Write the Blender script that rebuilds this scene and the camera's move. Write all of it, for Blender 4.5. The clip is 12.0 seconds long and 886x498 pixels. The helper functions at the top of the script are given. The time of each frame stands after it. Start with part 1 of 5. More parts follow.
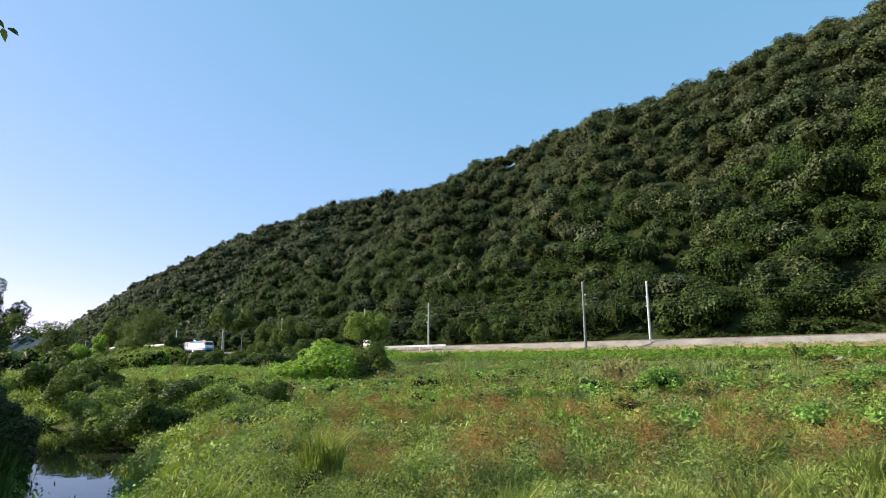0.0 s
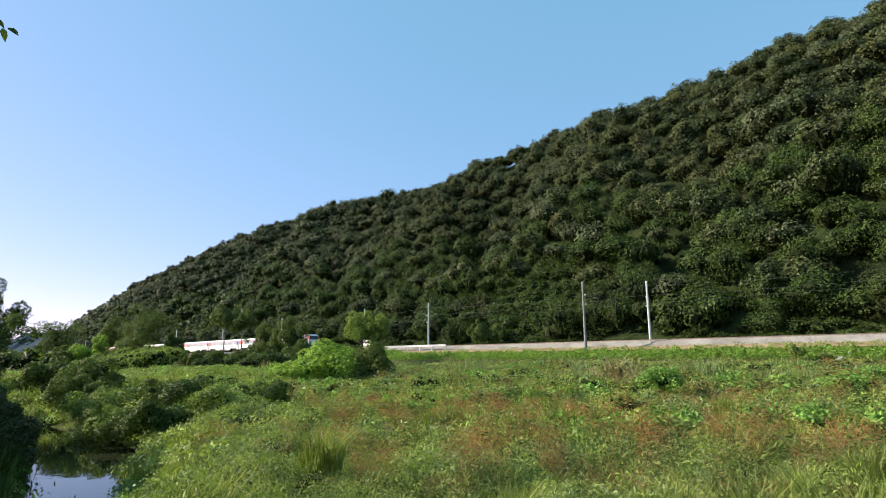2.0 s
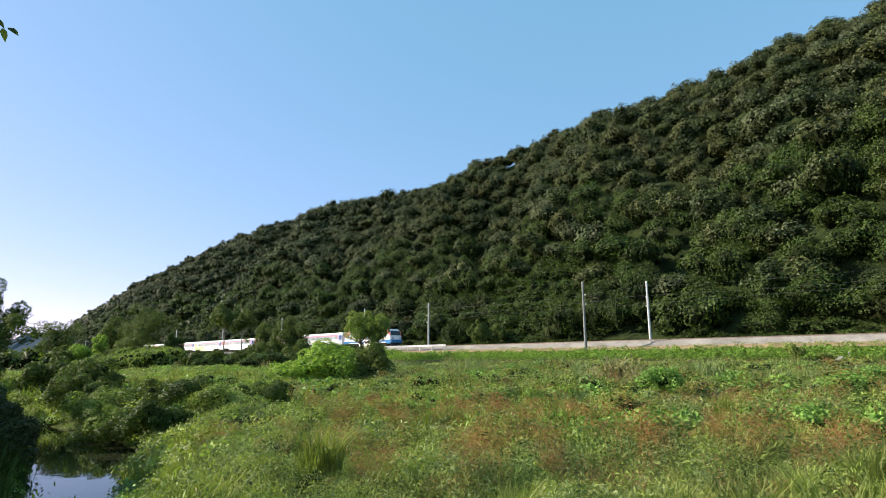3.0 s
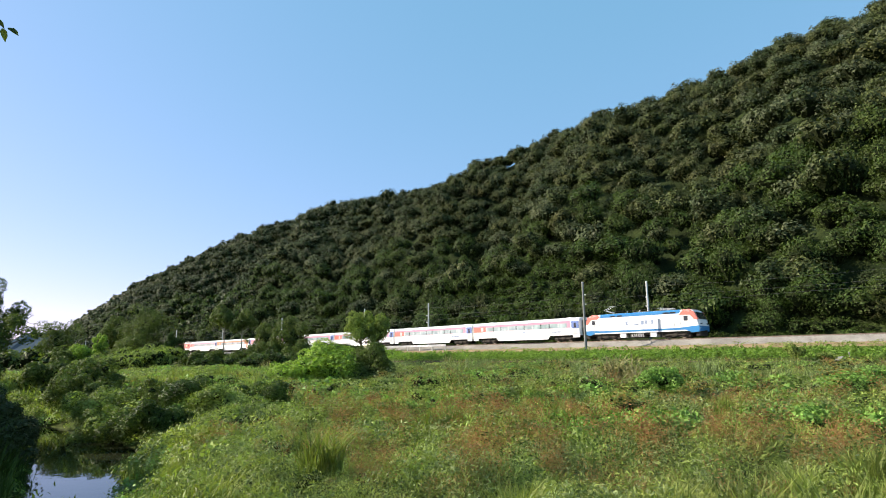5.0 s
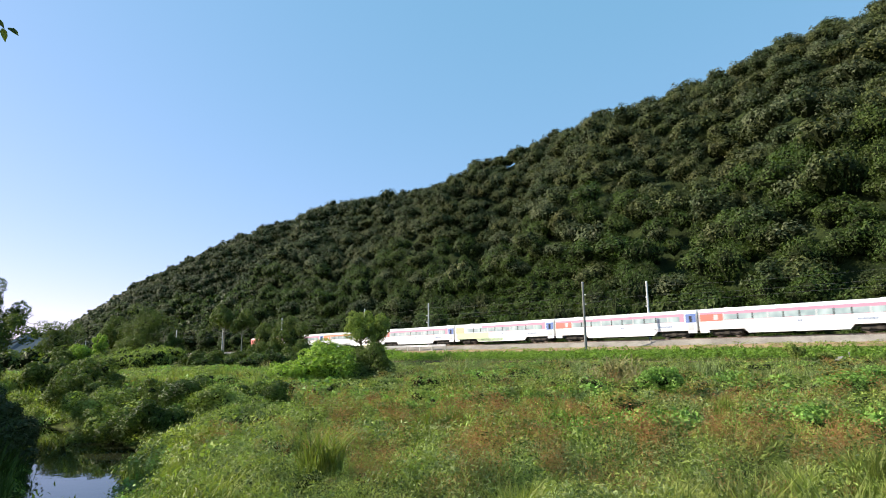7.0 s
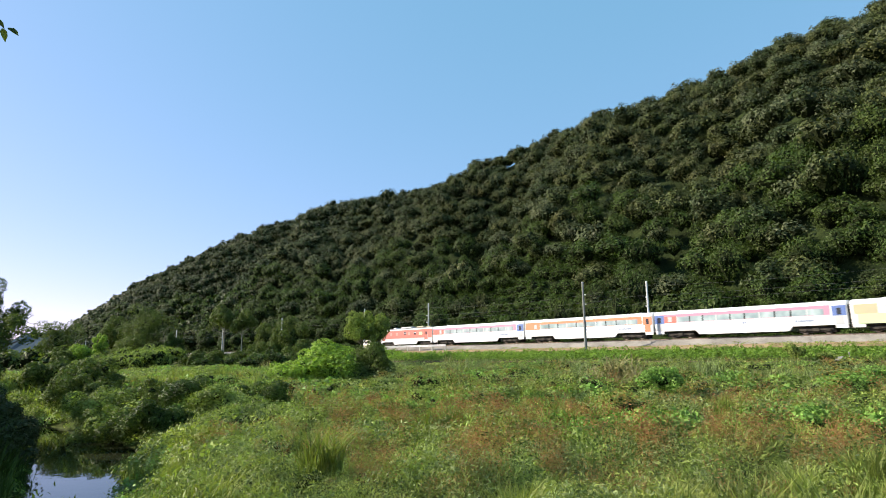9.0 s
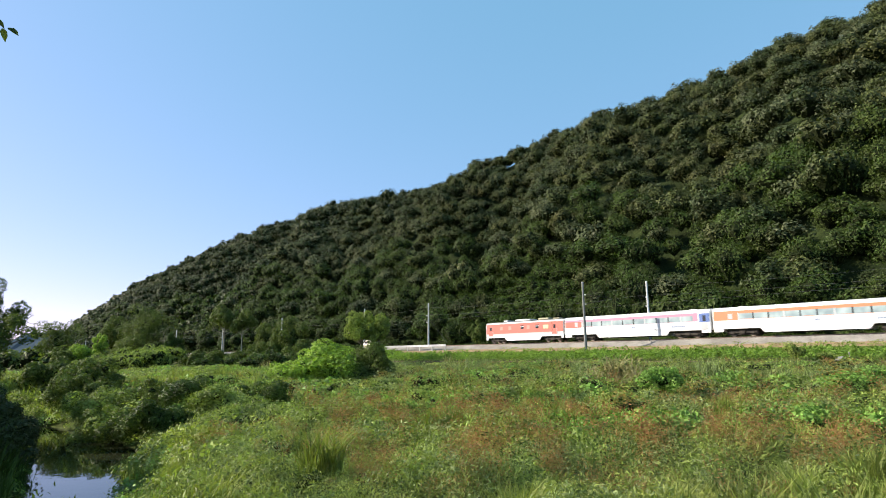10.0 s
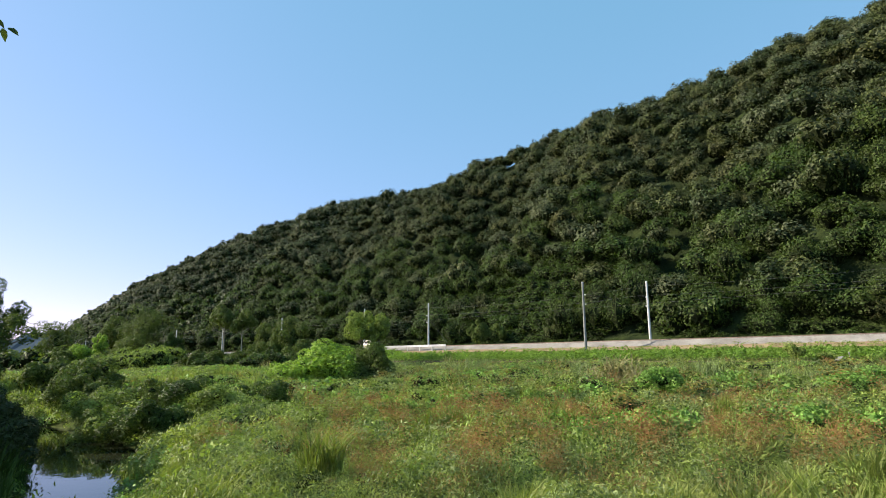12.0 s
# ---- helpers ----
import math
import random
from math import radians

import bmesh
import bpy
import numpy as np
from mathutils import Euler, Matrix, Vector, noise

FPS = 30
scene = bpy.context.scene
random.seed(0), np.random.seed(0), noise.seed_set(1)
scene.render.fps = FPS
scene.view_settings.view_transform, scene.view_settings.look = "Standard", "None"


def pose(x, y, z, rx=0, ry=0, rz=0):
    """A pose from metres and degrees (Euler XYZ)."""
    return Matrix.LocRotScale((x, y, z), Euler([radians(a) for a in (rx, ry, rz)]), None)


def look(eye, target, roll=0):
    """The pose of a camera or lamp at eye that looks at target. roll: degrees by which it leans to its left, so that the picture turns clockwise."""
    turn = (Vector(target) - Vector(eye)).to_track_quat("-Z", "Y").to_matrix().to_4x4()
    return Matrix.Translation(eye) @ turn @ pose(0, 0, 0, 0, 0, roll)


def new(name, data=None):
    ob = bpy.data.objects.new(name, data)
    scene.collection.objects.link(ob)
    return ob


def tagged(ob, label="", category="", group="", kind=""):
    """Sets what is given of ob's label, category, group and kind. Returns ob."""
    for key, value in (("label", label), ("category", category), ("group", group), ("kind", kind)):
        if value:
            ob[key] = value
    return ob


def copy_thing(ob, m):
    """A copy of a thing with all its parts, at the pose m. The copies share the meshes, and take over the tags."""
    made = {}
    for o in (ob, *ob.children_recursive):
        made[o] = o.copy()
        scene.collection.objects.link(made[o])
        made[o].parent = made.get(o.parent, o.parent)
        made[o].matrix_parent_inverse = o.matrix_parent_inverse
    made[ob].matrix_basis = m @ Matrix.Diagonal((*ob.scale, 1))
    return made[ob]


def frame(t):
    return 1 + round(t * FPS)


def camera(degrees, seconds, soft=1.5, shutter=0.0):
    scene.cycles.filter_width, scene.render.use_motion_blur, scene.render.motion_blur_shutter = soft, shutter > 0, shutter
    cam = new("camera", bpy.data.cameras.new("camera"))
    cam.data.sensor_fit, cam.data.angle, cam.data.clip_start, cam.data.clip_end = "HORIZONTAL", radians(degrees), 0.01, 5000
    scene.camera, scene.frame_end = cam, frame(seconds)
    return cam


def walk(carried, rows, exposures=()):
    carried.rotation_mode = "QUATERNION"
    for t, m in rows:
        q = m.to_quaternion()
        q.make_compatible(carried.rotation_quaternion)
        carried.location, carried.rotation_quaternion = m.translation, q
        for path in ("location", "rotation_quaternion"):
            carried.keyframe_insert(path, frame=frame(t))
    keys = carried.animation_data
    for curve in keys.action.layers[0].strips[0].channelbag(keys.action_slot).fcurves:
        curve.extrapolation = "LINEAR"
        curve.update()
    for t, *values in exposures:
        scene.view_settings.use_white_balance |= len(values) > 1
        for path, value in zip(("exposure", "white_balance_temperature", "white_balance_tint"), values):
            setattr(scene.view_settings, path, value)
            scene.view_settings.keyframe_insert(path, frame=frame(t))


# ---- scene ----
# The camera stands still on the stream's bank.
EYE_Z = 3.3
cam = camera(75.2, 12.0, soft=0.8, shutter=0.2)
_p = radians(10.75)
STAND = look((0, 0, EYE_Z), (0, math.cos(_p), EYE_Z + math.sin(_p)), -0.38)
walk(cam, [(0.0, STAND), (12.0, STAND)], exposures=[(0.0, 0.95), (12.0, 0.95)])

# ---- world and sun ----
SUN_EL = radians(28.5)
SUN_AZ = Vector((-0.9886, 0.15, 0)).normalized()
world = bpy.data.worlds.new("sky")
scene.world = world
world.use_nodes = True
wn = world.node_tree.nodes
sky = wn.new("ShaderNodeTexSky")
sky.sky_type = "NISHITA"
sky.sun_disc = False
sky.sun_elevation = SUN_EL
sky.sun_rotation = math.atan2(SUN_AZ.x, SUN_AZ.y)
sky.altitude, sky.air_density, sky.dust_density, sky.ozone_density = 50, 0.78, 0.3, 1.0
wn["Background"].inputs["Strength"].default_value = 0.127
hue = wn.new("ShaderNodeMix")
hue.data_type, hue.blend_type = "RGBA", "MULTIPLY"
hue.inputs["Factor"].default_value = 1.0
hue.inputs["B"].default_value = (0.62, 0.36, 0.44, 1)
world.node_tree.links.new(sky.outputs[0], hue.inputs["A"])
veil = wn.new("ShaderNodeMix")
veil.data_type, veil.blend_type = "RGBA", "ADD"
veil.inputs["Factor"].default_value = 1.0
veil.inputs["B"].default_value = (0.42, 1.5, 2.07, 1)
world.node_tree.links.new(hue.outputs["Result"], veil.inputs["A"])
world.node_tree.links.new(veil.outputs["Result"], wn["Background"].inputs["Color"])
sun_data = bpy.data.lights.new("sun", "SUN")
sun_data.energy, sun_data.angle, sun_data.color = 5.0, radians(0.53), (1.0, 0.9, 0.74)
sun = new("sun", sun_data)
sun_dir = SUN_AZ * math.cos(SUN_EL) + Vector((0, 0, math.sin(SUN_EL)))
sun.matrix_world = look(sun_dir * 300, (0, 0, 0))

# ---- materials ----
def nodes_of(name):
    m = bpy.data.materials.new(name)
    m.use_nodes = True
    nt = m.node_tree
    return m, nt, nt.nodes["Principled BSDF"]


def noise_node(nt, scale, detail=4.0, rough=0.6):
    tc = nt.nodes.new("ShaderNodeTexCoord")
    n = nt.nodes.new("ShaderNodeTexNoise")
    n.inputs["Scale"].default_value = scale
    n.inputs["Detail"].default_value = detail
    n.inputs["Roughness"].default_value = rough
    nt.links.new(tc.outputs["Object"], n.inputs["Vector"])
    return n


def ramp(nt, fac, stops):
    r = nt.nodes.new("ShaderNodeValToRGB")
    els = r.color_ramp.elements
    while len(els) < len(stops):
        els.new(0.5)
    for e, (p, c) in zip(els, stops):
        e.position, e.color = p, (*c, 1)
    nt.links.new(fac, r.inputs["Fac"])
    return r


def mix(nt, fac, a, b, mode="MIX"):
    m = nt.nodes.new("ShaderNodeMix")
    m.data_type, m.blend_type = "RGBA", mode
    for sock, v in ((m.inputs["Factor"], fac), (m.inputs["A"], a), (m.inputs["B"], b)):
        if isinstance(v, (int, float)):
            sock.default_value = v
        elif isinstance(v, tuple):
            sock.default_value = (*v, 1)
        else:
            nt.links.new(v, sock)
    return m.outputs["Result"]


def bump(nt, bsdf, height, strength=0.3, distance=0.02):
    b = nt.nodes.new("ShaderNodeBump")
    b.inputs["Strength"].default_value = strength
    b.inputs["Distance"].default_value = distance
    nt.links.new(height, b.inputs["Height"])
    nt.links.new(b.outputs[0], bsdf.inputs["Normal"])


def foliage(name, dark, light, other, patch=0.15, through_light=0.3, other_amount=0.5, rough=0.55):
    """Leaves: every leaf differs a little, and patches of the stand differ in hue."""
    m, nt, bsdf = nodes_of(name)
    geo = nt.nodes.new("ShaderNodeNewGeometry")
    leaf = ramp(nt, geo.outputs["Random Per Island"], [(0.0, dark), (0.6, light), (1.0, tuple(c * 1.12 for c in light))])
    big = noise_node(nt, patch, 3.0)
    sel = ramp(nt, big.outputs["Fac"], [(0.42, (0, 0, 0)), (0.68, (other_amount,) * 3)])
    col = mix(nt, sel.outputs["Color"], leaf.outputs["Color"], other)
    fine = noise_node(nt, patch * 5, 2.0)
    val = ramp(nt, fine.outputs["Fac"], [(0.32, (0.5,) * 3), (0.68, (1.25,) * 3)])
    col = mix(nt, 1.0, col, val.outputs["Color"], "MULTIPLY")
    nt.links.new(col, bsdf.inputs["Base Color"])
    bsdf.inputs["Roughness"].default_value = rough
    bsdf.inputs["Specular IOR Level"].default_value = 0.16
    tr = nt.nodes.new("ShaderNodeBsdfTranslucent")
    nt.links.new(mix(nt, 1.0, col, (1.0, 1.15, 0.45), "MULTIPLY"), tr.inputs["Color"])
    ms = nt.nodes.new("ShaderNodeMixShader")
    ms.inputs[0].default_value = through_light
    nt.links.new(bsdf.outputs[0], ms.inputs[1])
    nt.links.new(tr.outputs[0], ms.inputs[2])
    nt.links.new(ms.outputs[0], nt.nodes["Material Output"].inputs["Surface"])
    return m


def surface(name, a, b, scale, rough=0.8, metal=0.0, relief=0.0, fine=20.0, relief_d=0.02, spread=(0.35, 0.65)):
    """A solid surface of two tones at two scales, with fine relief."""
    m, nt, bsdf = nodes_of(name)
    n1, n2 = noise_node(nt, scale), noise_node(nt, scale * fine, 3.0)
    r = ramp(nt, n1.outputs["Fac"], [(spread[0], a), (spread[1], b)])
    g = ramp(nt, n2.outputs["Fac"], [(0.3, (0.82,) * 3), (0.7, (1.12,) * 3)])
    nt.links.new(mix(nt, 1.0, r.outputs["Color"], g.outputs["Color"], "MULTIPLY"), bsdf.inputs["Base Color"])
    bsdf.inputs["Roughness"].default_value = rough
    bsdf.inputs["Metallic"].default_value = metal
    if not metal:
        bsdf.inputs["Specular IOR Level"].default_value = 0.12
    if relief:
        bump(nt, bsdf, n2.outputs["Fac"], relief, relief_d)
    return m


def paint(name, c, dirt=0.12, rough=0.35):
    """Vehicle paint with faint streaks of road dust."""
    m, nt, bsdf = nodes_of(name)
    n = noise_node(nt, 0.9, 6.0, 0.7)
    r = ramp(nt, n.outputs["Fac"], [(0.4, c), (0.75, tuple(v * (1 - dirt) + 0.25 * dirt for v in c))])
    nt.links.new(r.outputs["Color"], bsdf.inputs["Base Color"])
    bsdf.inputs["Roughness"].default_value = rough
    return m


M = {}
M["oak"] = foliage("oak_leaves", (0.05, 0.064, 0.02), (0.092, 0.113, 0.036), (0.12, 0.11, 0.04), 0.07, 0.12, 0.6)
M["oak_grey"] = foliage("grey_green_oak_leaves", (0.064, 0.08, 0.036), (0.112, 0.132, 0.062), (0.11, 0.115, 0.045), 0.07, 0.12, 0.5)
M["oak_deep"] = foliage("deep_green_leaves", (0.03, 0.044, 0.016), (0.056, 0.08, 0.027), (0.08, 0.085, 0.03), 0.07, 0.12, 0.5)
M["oak_fresh"] = foliage("fresh_green_leaves", (0.032, 0.056, 0.013), (0.066, 0.106, 0.023), (0.09, 0.11, 0.026), 0.07, 0.25, 0.5)
# dark core of every crown: shade between the leaves, put into the colour
M["inner"] = surface("inner_core_painted_shade", (0.012, 0.017, 0.005), (0.026, 0.036, 0.01), 0.8, 0.95, relief=1.0, fine=3, relief_d=0.3)
M["shrub"] = foliage("shrub_leaves", (0.034, 0.062, 0.013), (0.072, 0.118, 0.025), (0.07, 0.092, 0.02), 0.16, 0.3)
M["vine"] = foliage("vine_leaves", (0.15, 0.24, 0.035), (0.3, 0.44, 0.07), (0.25, 0.36, 0.055), 0.5, 0.35)
M["willow"] = foliage("willow_leaves", (0.12, 0.17, 0.036), (0.23, 0.3, 0.066), (0.2, 0.25, 0.055), 0.5, 0.35)
M["tree"] = foliage("tree_leaves", (0.055, 0.084, 0.018), (0.12, 0.165, 0.038), (0.11, 0.125, 0.034), 0.4, 0.3)
M["weed"] = foliage("weed_leaves", (0.07, 0.11, 0.024), (0.285, 0.37, 0.088), (0.34, 0.35, 0.09), 0.18, 0.3)
M["sage"] = foliage("grey_green_weed_leaves", (0.08, 0.11, 0.04), (0.25, 0.315, 0.125), (0.28, 0.3, 0.115), 0.3, 0.25)
M["ochre"] = foliage("ochre_weed_leaves", (0.2, 0.15, 0.045), (0.34, 0.25, 0.075), (0.2, 0.24, 0.06), 0.4, 0.35, 0.8)
M["broad"] = foliage("broad_leaves", (0.075, 0.145, 0.028), (0.23, 0.4, 0.085), (0.23, 0.33, 0.075), 0.3, 0.3)
M["grass"] = foliage("grass_blades", (0.12, 0.17, 0.036), (0.22, 0.28, 0.062), (0.29, 0.27, 0.09), 0.2, 0.35)
M["dry"] = foliage("dry_stalks", (0.2, 0.18, 0.085), (0.34, 0.3, 0.16), (0.22, 0.23, 0.1), 0.4, 0.3)
M["rust"] = foliage("russet_seed_heads", (0.24, 0.11, 0.048), (0.38, 0.185, 0.08), (0.29, 0.18, 0.07), 0.4, 0.3)
M["crop"] = foliage("crop_leaves", (0.12, 0.2, 0.035), (0.21, 0.34, 0.06), (0.18, 0.27, 0.05), 0.3, 0.4)
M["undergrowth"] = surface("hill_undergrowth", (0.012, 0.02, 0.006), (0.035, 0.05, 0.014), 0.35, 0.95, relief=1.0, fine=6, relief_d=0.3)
M["bark"] = surface("bark", (0.09, 0.075, 0.06), (0.17, 0.145, 0.115), 3.0, 0.9, relief=0.6)
M["pale_bark"] = surface("pale_bark", (0.25, 0.23, 0.19), (0.36, 0.33, 0.28), 3.0, 0.85, relief=0.4)
M["soil"] = surface("soil_under_weeds", (0.04, 0.055, 0.008), (0.075, 0.095, 0.016), 0.6, 0.95, relief=0.6, relief_d=0.05)
M["dirt"] = surface("orange_dirt", (0.25, 0.17, 0.095), (0.36, 0.26, 0.155), 0.5, 0.95, relief=0.5)
M["brown_dirt"] = surface("brown_dirt", (0.09, 0.065, 0.04), (0.17, 0.12, 0.075), 0.5, 0.95, relief=0.6)
M["ballast"] = surface("ballast_stone", (0.22, 0.2, 0.175), (0.31, 0.288, 0.255), 0.35, 0.95, relief=0.6, fine=30, relief_d=0.03)
M["concrete"] = surface("concrete", (0.42, 0.41, 0.38), (0.55, 0.54, 0.5), 0.7, 0.85, relief=0.2)
M["pole"] = surface("spun_concrete", (0.5, 0.5, 0.48), (0.62, 0.62, 0.6), 0.8, 0.7, relief=0.1)
M["grey_pole"] = surface("dark_grey_concrete", (0.16, 0.165, 0.16), (0.26, 0.26, 0.25), 0.8, 0.8, relief=0.1)
M["galv"] = surface("galvanised_steel", (0.42, 0.43, 0.44), (0.55, 0.56, 0.57), 2.0, 0.45, 0.7)
M["steel"] = surface("rail_steel", (0.16, 0.12, 0.09), (0.25, 0.2, 0.16), 2.0, 0.5, 0.6)
M["wire"] = surface("copper_wire", (0.07, 0.08, 0.07), (0.12, 0.12, 0.11), 3.0, 0.5, 0.5)
M["white"] = paint("white_paint", (0.8, 0.8, 0.8))
M["roof_white"] = paint("roof_white_paint", (0.72, 0.72, 0.72), 0.2)
M["pink"] = paint("rose_red_paint", (0.56, 0.27, 0.37))
M["coral"] = paint("coral_paint", (0.62, 0.17, 0.13))
M["orange"] = paint("orange_paint", (0.69, 0.25, 0.13))
M["blue"] = paint("blue_paint", (0.12, 0.19, 0.44))
M["sky_blue"] = paint("bright_blue_paint", (0.02, 0.19, 0.45))
M["green_paint"] = paint("pale_green_paint", (0.55, 0.72, 0.38))
M["grey_paint"] = paint("grey_paint", (0.5, 0.51, 0.52))
M["logo"] = paint("slate_blue_lettering", (0.24, 0.3, 0.42))
M["dark_roof"] = surface("dark_roof_panels", (0.07, 0.07, 0.065), (0.12, 0.115, 0.105), 0.8, 0.7)
M["under"] = surface("grimy_underframe", (0.03, 0.028, 0.026), (0.075, 0.065, 0.055), 1.5, 0.8)
M["rubber"] = surface("black_rubber", (0.02, 0.02, 0.02), (0.04, 0.04, 0.04), 2.0, 0.7)
M["cream"] = paint("cream_paint", (0.5, 0.45, 0.29), 0.2)
M["brass_red"] = paint("pale_red_paint", (0.75, 0.3, 0.25))


def tinted_glass():
    m, nt, bsdf = nodes_of("tinted_window_glass")
    n = noise_node(nt, 0.6, 2.0)
    r = ramp(nt, n.outputs["Fac"], [(0.35, (0.24, 0.32, 0.33)), (0.65, (0.44, 0.54, 0.54))])
    nt.links.new(r.outputs["Color"], bsdf.inputs["Base Color"])
    bsdf.inputs["Roughness"].default_value = 0.06
    bsdf.inputs["Specular IOR Level"].default_value = 0.9
    return m


def dark_glass():
    m, nt, bsdf = nodes_of("dark_cab_glass")
    bsdf.inputs["Base Color"].default_value = (0.03, 0.035, 0.04, 1)
    bsdf.inputs["Roughness"].default_value = 0.05
    return m


def water_material():
    m, nt, bsdf = nodes_of("still_water")
    bsdf.inputs["Base Color"].default_value = (0.02, 0.022, 0.012, 1)
    bsdf.inputs["Roughness"].default_value = 0.03
    bsdf.inputs["IOR"].default_value = 1.33
    n = noise_node(nt, 1.6, 2.0)
    bump(nt, bsdf, n.outputs["Fac"], 0.14, 0.02)
    return m


M["glass"], M["cab_glass"], M["water"] = tinted_glass(), dark_glass(), water_material()


# ---- geometry helpers ----
def part(name, bm, material, parent, label=""):
    """Links a bmesh as one mesh object under a thing or a part."""
    me = bpy.data.meshes.new(name)
    bm.to_mesh(me)
    bm.free()
    me.materials.append(material)
    ob = new(name, me)
    ob.parent = parent
    return tagged(ob, label)


def thing(name, m, label, category, group="", kind=""):
    ob = new(name)
    ob.empty_display_size = 0.3
    ob.matrix_world = m
    return tagged(ob, label, category, group, kind)


def box(bm, x0, x1, y0, y1, z0, z1, bevel=0.0):
    vs = [bm.verts.new((x, y, z)) for z in (z0, z1) for x, y in ((x0, y0), (x1, y0), (x1, y1), (x0, y1))]
    fs = [bm.faces.new([vs[i] for i in f]) for f in ((3, 2, 1, 0), (4, 5, 6, 7), (0, 1, 5, 4), (1, 2, 6, 5), (2, 3, 7, 6), (3, 0, 4, 7))]
    if bevel:
        es = {e for f in fs for e in f.edges}
        bmesh.ops.bevel(bm, geom=list(es), offset=bevel, segments=1, affect="EDGES")
    return bm


def boxes(*bs, bevel=0.0):
    bm = bmesh.new()
    for b in bs:
        box(bm, *b, bevel=bevel)
    return bm


def tube(bm, pts, radii, seg=8):
    """A tapered tube through the points."""
    rings = []
    pts = [Vector(p) for p in pts]
    for i, (p, r) in enumerate(zip(pts, radii)):
        d = (pts[min(i + 1, len(pts) - 1)] - pts[max(i - 1, 0)]).normalized()
        a = d.cross(Vector((0, 0, 1)) if abs(d.z) < 0.9 else Vector((1, 0, 0))).normalized()
        b = d.cross(a)
        rings.append([bm.verts.new(p + (a * math.cos(k * math.tau / seg) + b * math.sin(k * math.tau / seg)) * r) for k in range(seg)])
    for r0, r1 in zip(rings, rings[1:]):
        for k in range(seg):
            bm.faces.new((r0[k], r0[(k + 1) % seg], r1[(k + 1) % seg], r1[k]))
    bm.faces.new(rings[0][::-1])
    bm.faces.new(rings[-1])
    return bm


def prism(outline, y0, y1):
    """An outline in x and z, drawn out from y0 to y1."""
    bm = bmesh.new()
    a = [bm.verts.new((x, y0, z)) for x, z in outline]
    b = [bm.verts.new((x, y1, z)) for x, z in outline]
    bm.faces.new(a)
    bm.faces.new(b[::-1])
    for i in range(len(a)):
        j = (i + 1) % len(a)
        bm.faces.new((a[j], a[i], b[i], b[j]))
    bmesh.ops.recalc_face_normals(bm, faces=bm.faces[:])
    return bm


def loft(profile, xs):
    """A closed profile in y and z, drawn along x; xs: rows of (x, scale in y, scale in z about its foot)."""
    bm = bmesh.new()
    z0 = min(z for _, z in profile)
    rings = [[bm.verts.new((x, y * sy, z0 + (z - z0) * sz)) for y, z in profile] for x, sy, sz in xs]
    for r0, r1 in zip(rings, rings[1:]):
        for i in range(len(profile)):
            j = (i + 1) % len(profile)
            bm.faces.new((r0[i], r0[j], r1[j], r1[i]))
    bm.faces.new(rings[0])
    bm.faces.new(rings[-1][::-1])
    bmesh.ops.recalc_face_normals(bm, faces=bm.faces[:])
    return bm


def quads_mesh(name, quads, material, inner=None, inner_material=None, parent=None):
    """One mesh of many loose leaves (n, 3 or 4, 3), with inner faces of a second material."""
    q = quads if inner is None else np.concatenate([quads, inner])
    n, k = q.shape[:2]
    me = bpy.data.meshes.new(name)
    me.vertices.add(n * k)
    me.vertices.foreach_set("co", q.reshape(-1).astype(np.float32))
    me.loops.add(n * k)
    me.loops.foreach_set("vertex_index", np.arange(n * k, dtype=np.int32))
    me.polygons.add(n)
    me.polygons.foreach_set("loop_start", np.arange(0, n * k, k, dtype=np.int32))
    me.materials.append(material)
    if inner is not None:
        me.materials.append(inner_material)
        idx = np.zeros(n, dtype=np.int32)
        idx[len(quads):] = 1
        me.polygons.foreach_set("material_index", idx)
    me.update(calc_edges=True)
    ob = new(name, me)
    ob.parent = parent
    return ob


RNG = np.random.default_rng(7)


def unit(v):
    return v / np.maximum(np.linalg.norm(v, axis=-1, keepdims=True), 1e-9)


def leaves_at(c, facing, size, rng, spread=0.7, slim=0.6, tri=False):
    """Diamond leaves at the places c, roughly facing the given way, bent a little."""
    n = len(c)
    nrm = unit(facing + rng.normal(0, spread, (n, 3)))
    a = unit(np.cross(nrm, rng.normal(0, 1, (n, 3))))
    b = np.cross(nrm, a)
    s = (size * rng.uniform(0.6, 1.35, n))[:, None]
    droop = nrm * s * 0.18
    if tri:
        return np.stack([c - a * s * 0.6 - droop, c + b * s * 0.65 * slim, c + a * s * 0.55 - b * s * 0.4 * slim], axis=1)
    return np.stack([c - a * s * 0.5 - droop, c + b * s * 0.5 * slim, c + a * s * 0.5 - droop, c - b * s * 0.5 * slim], axis=1)


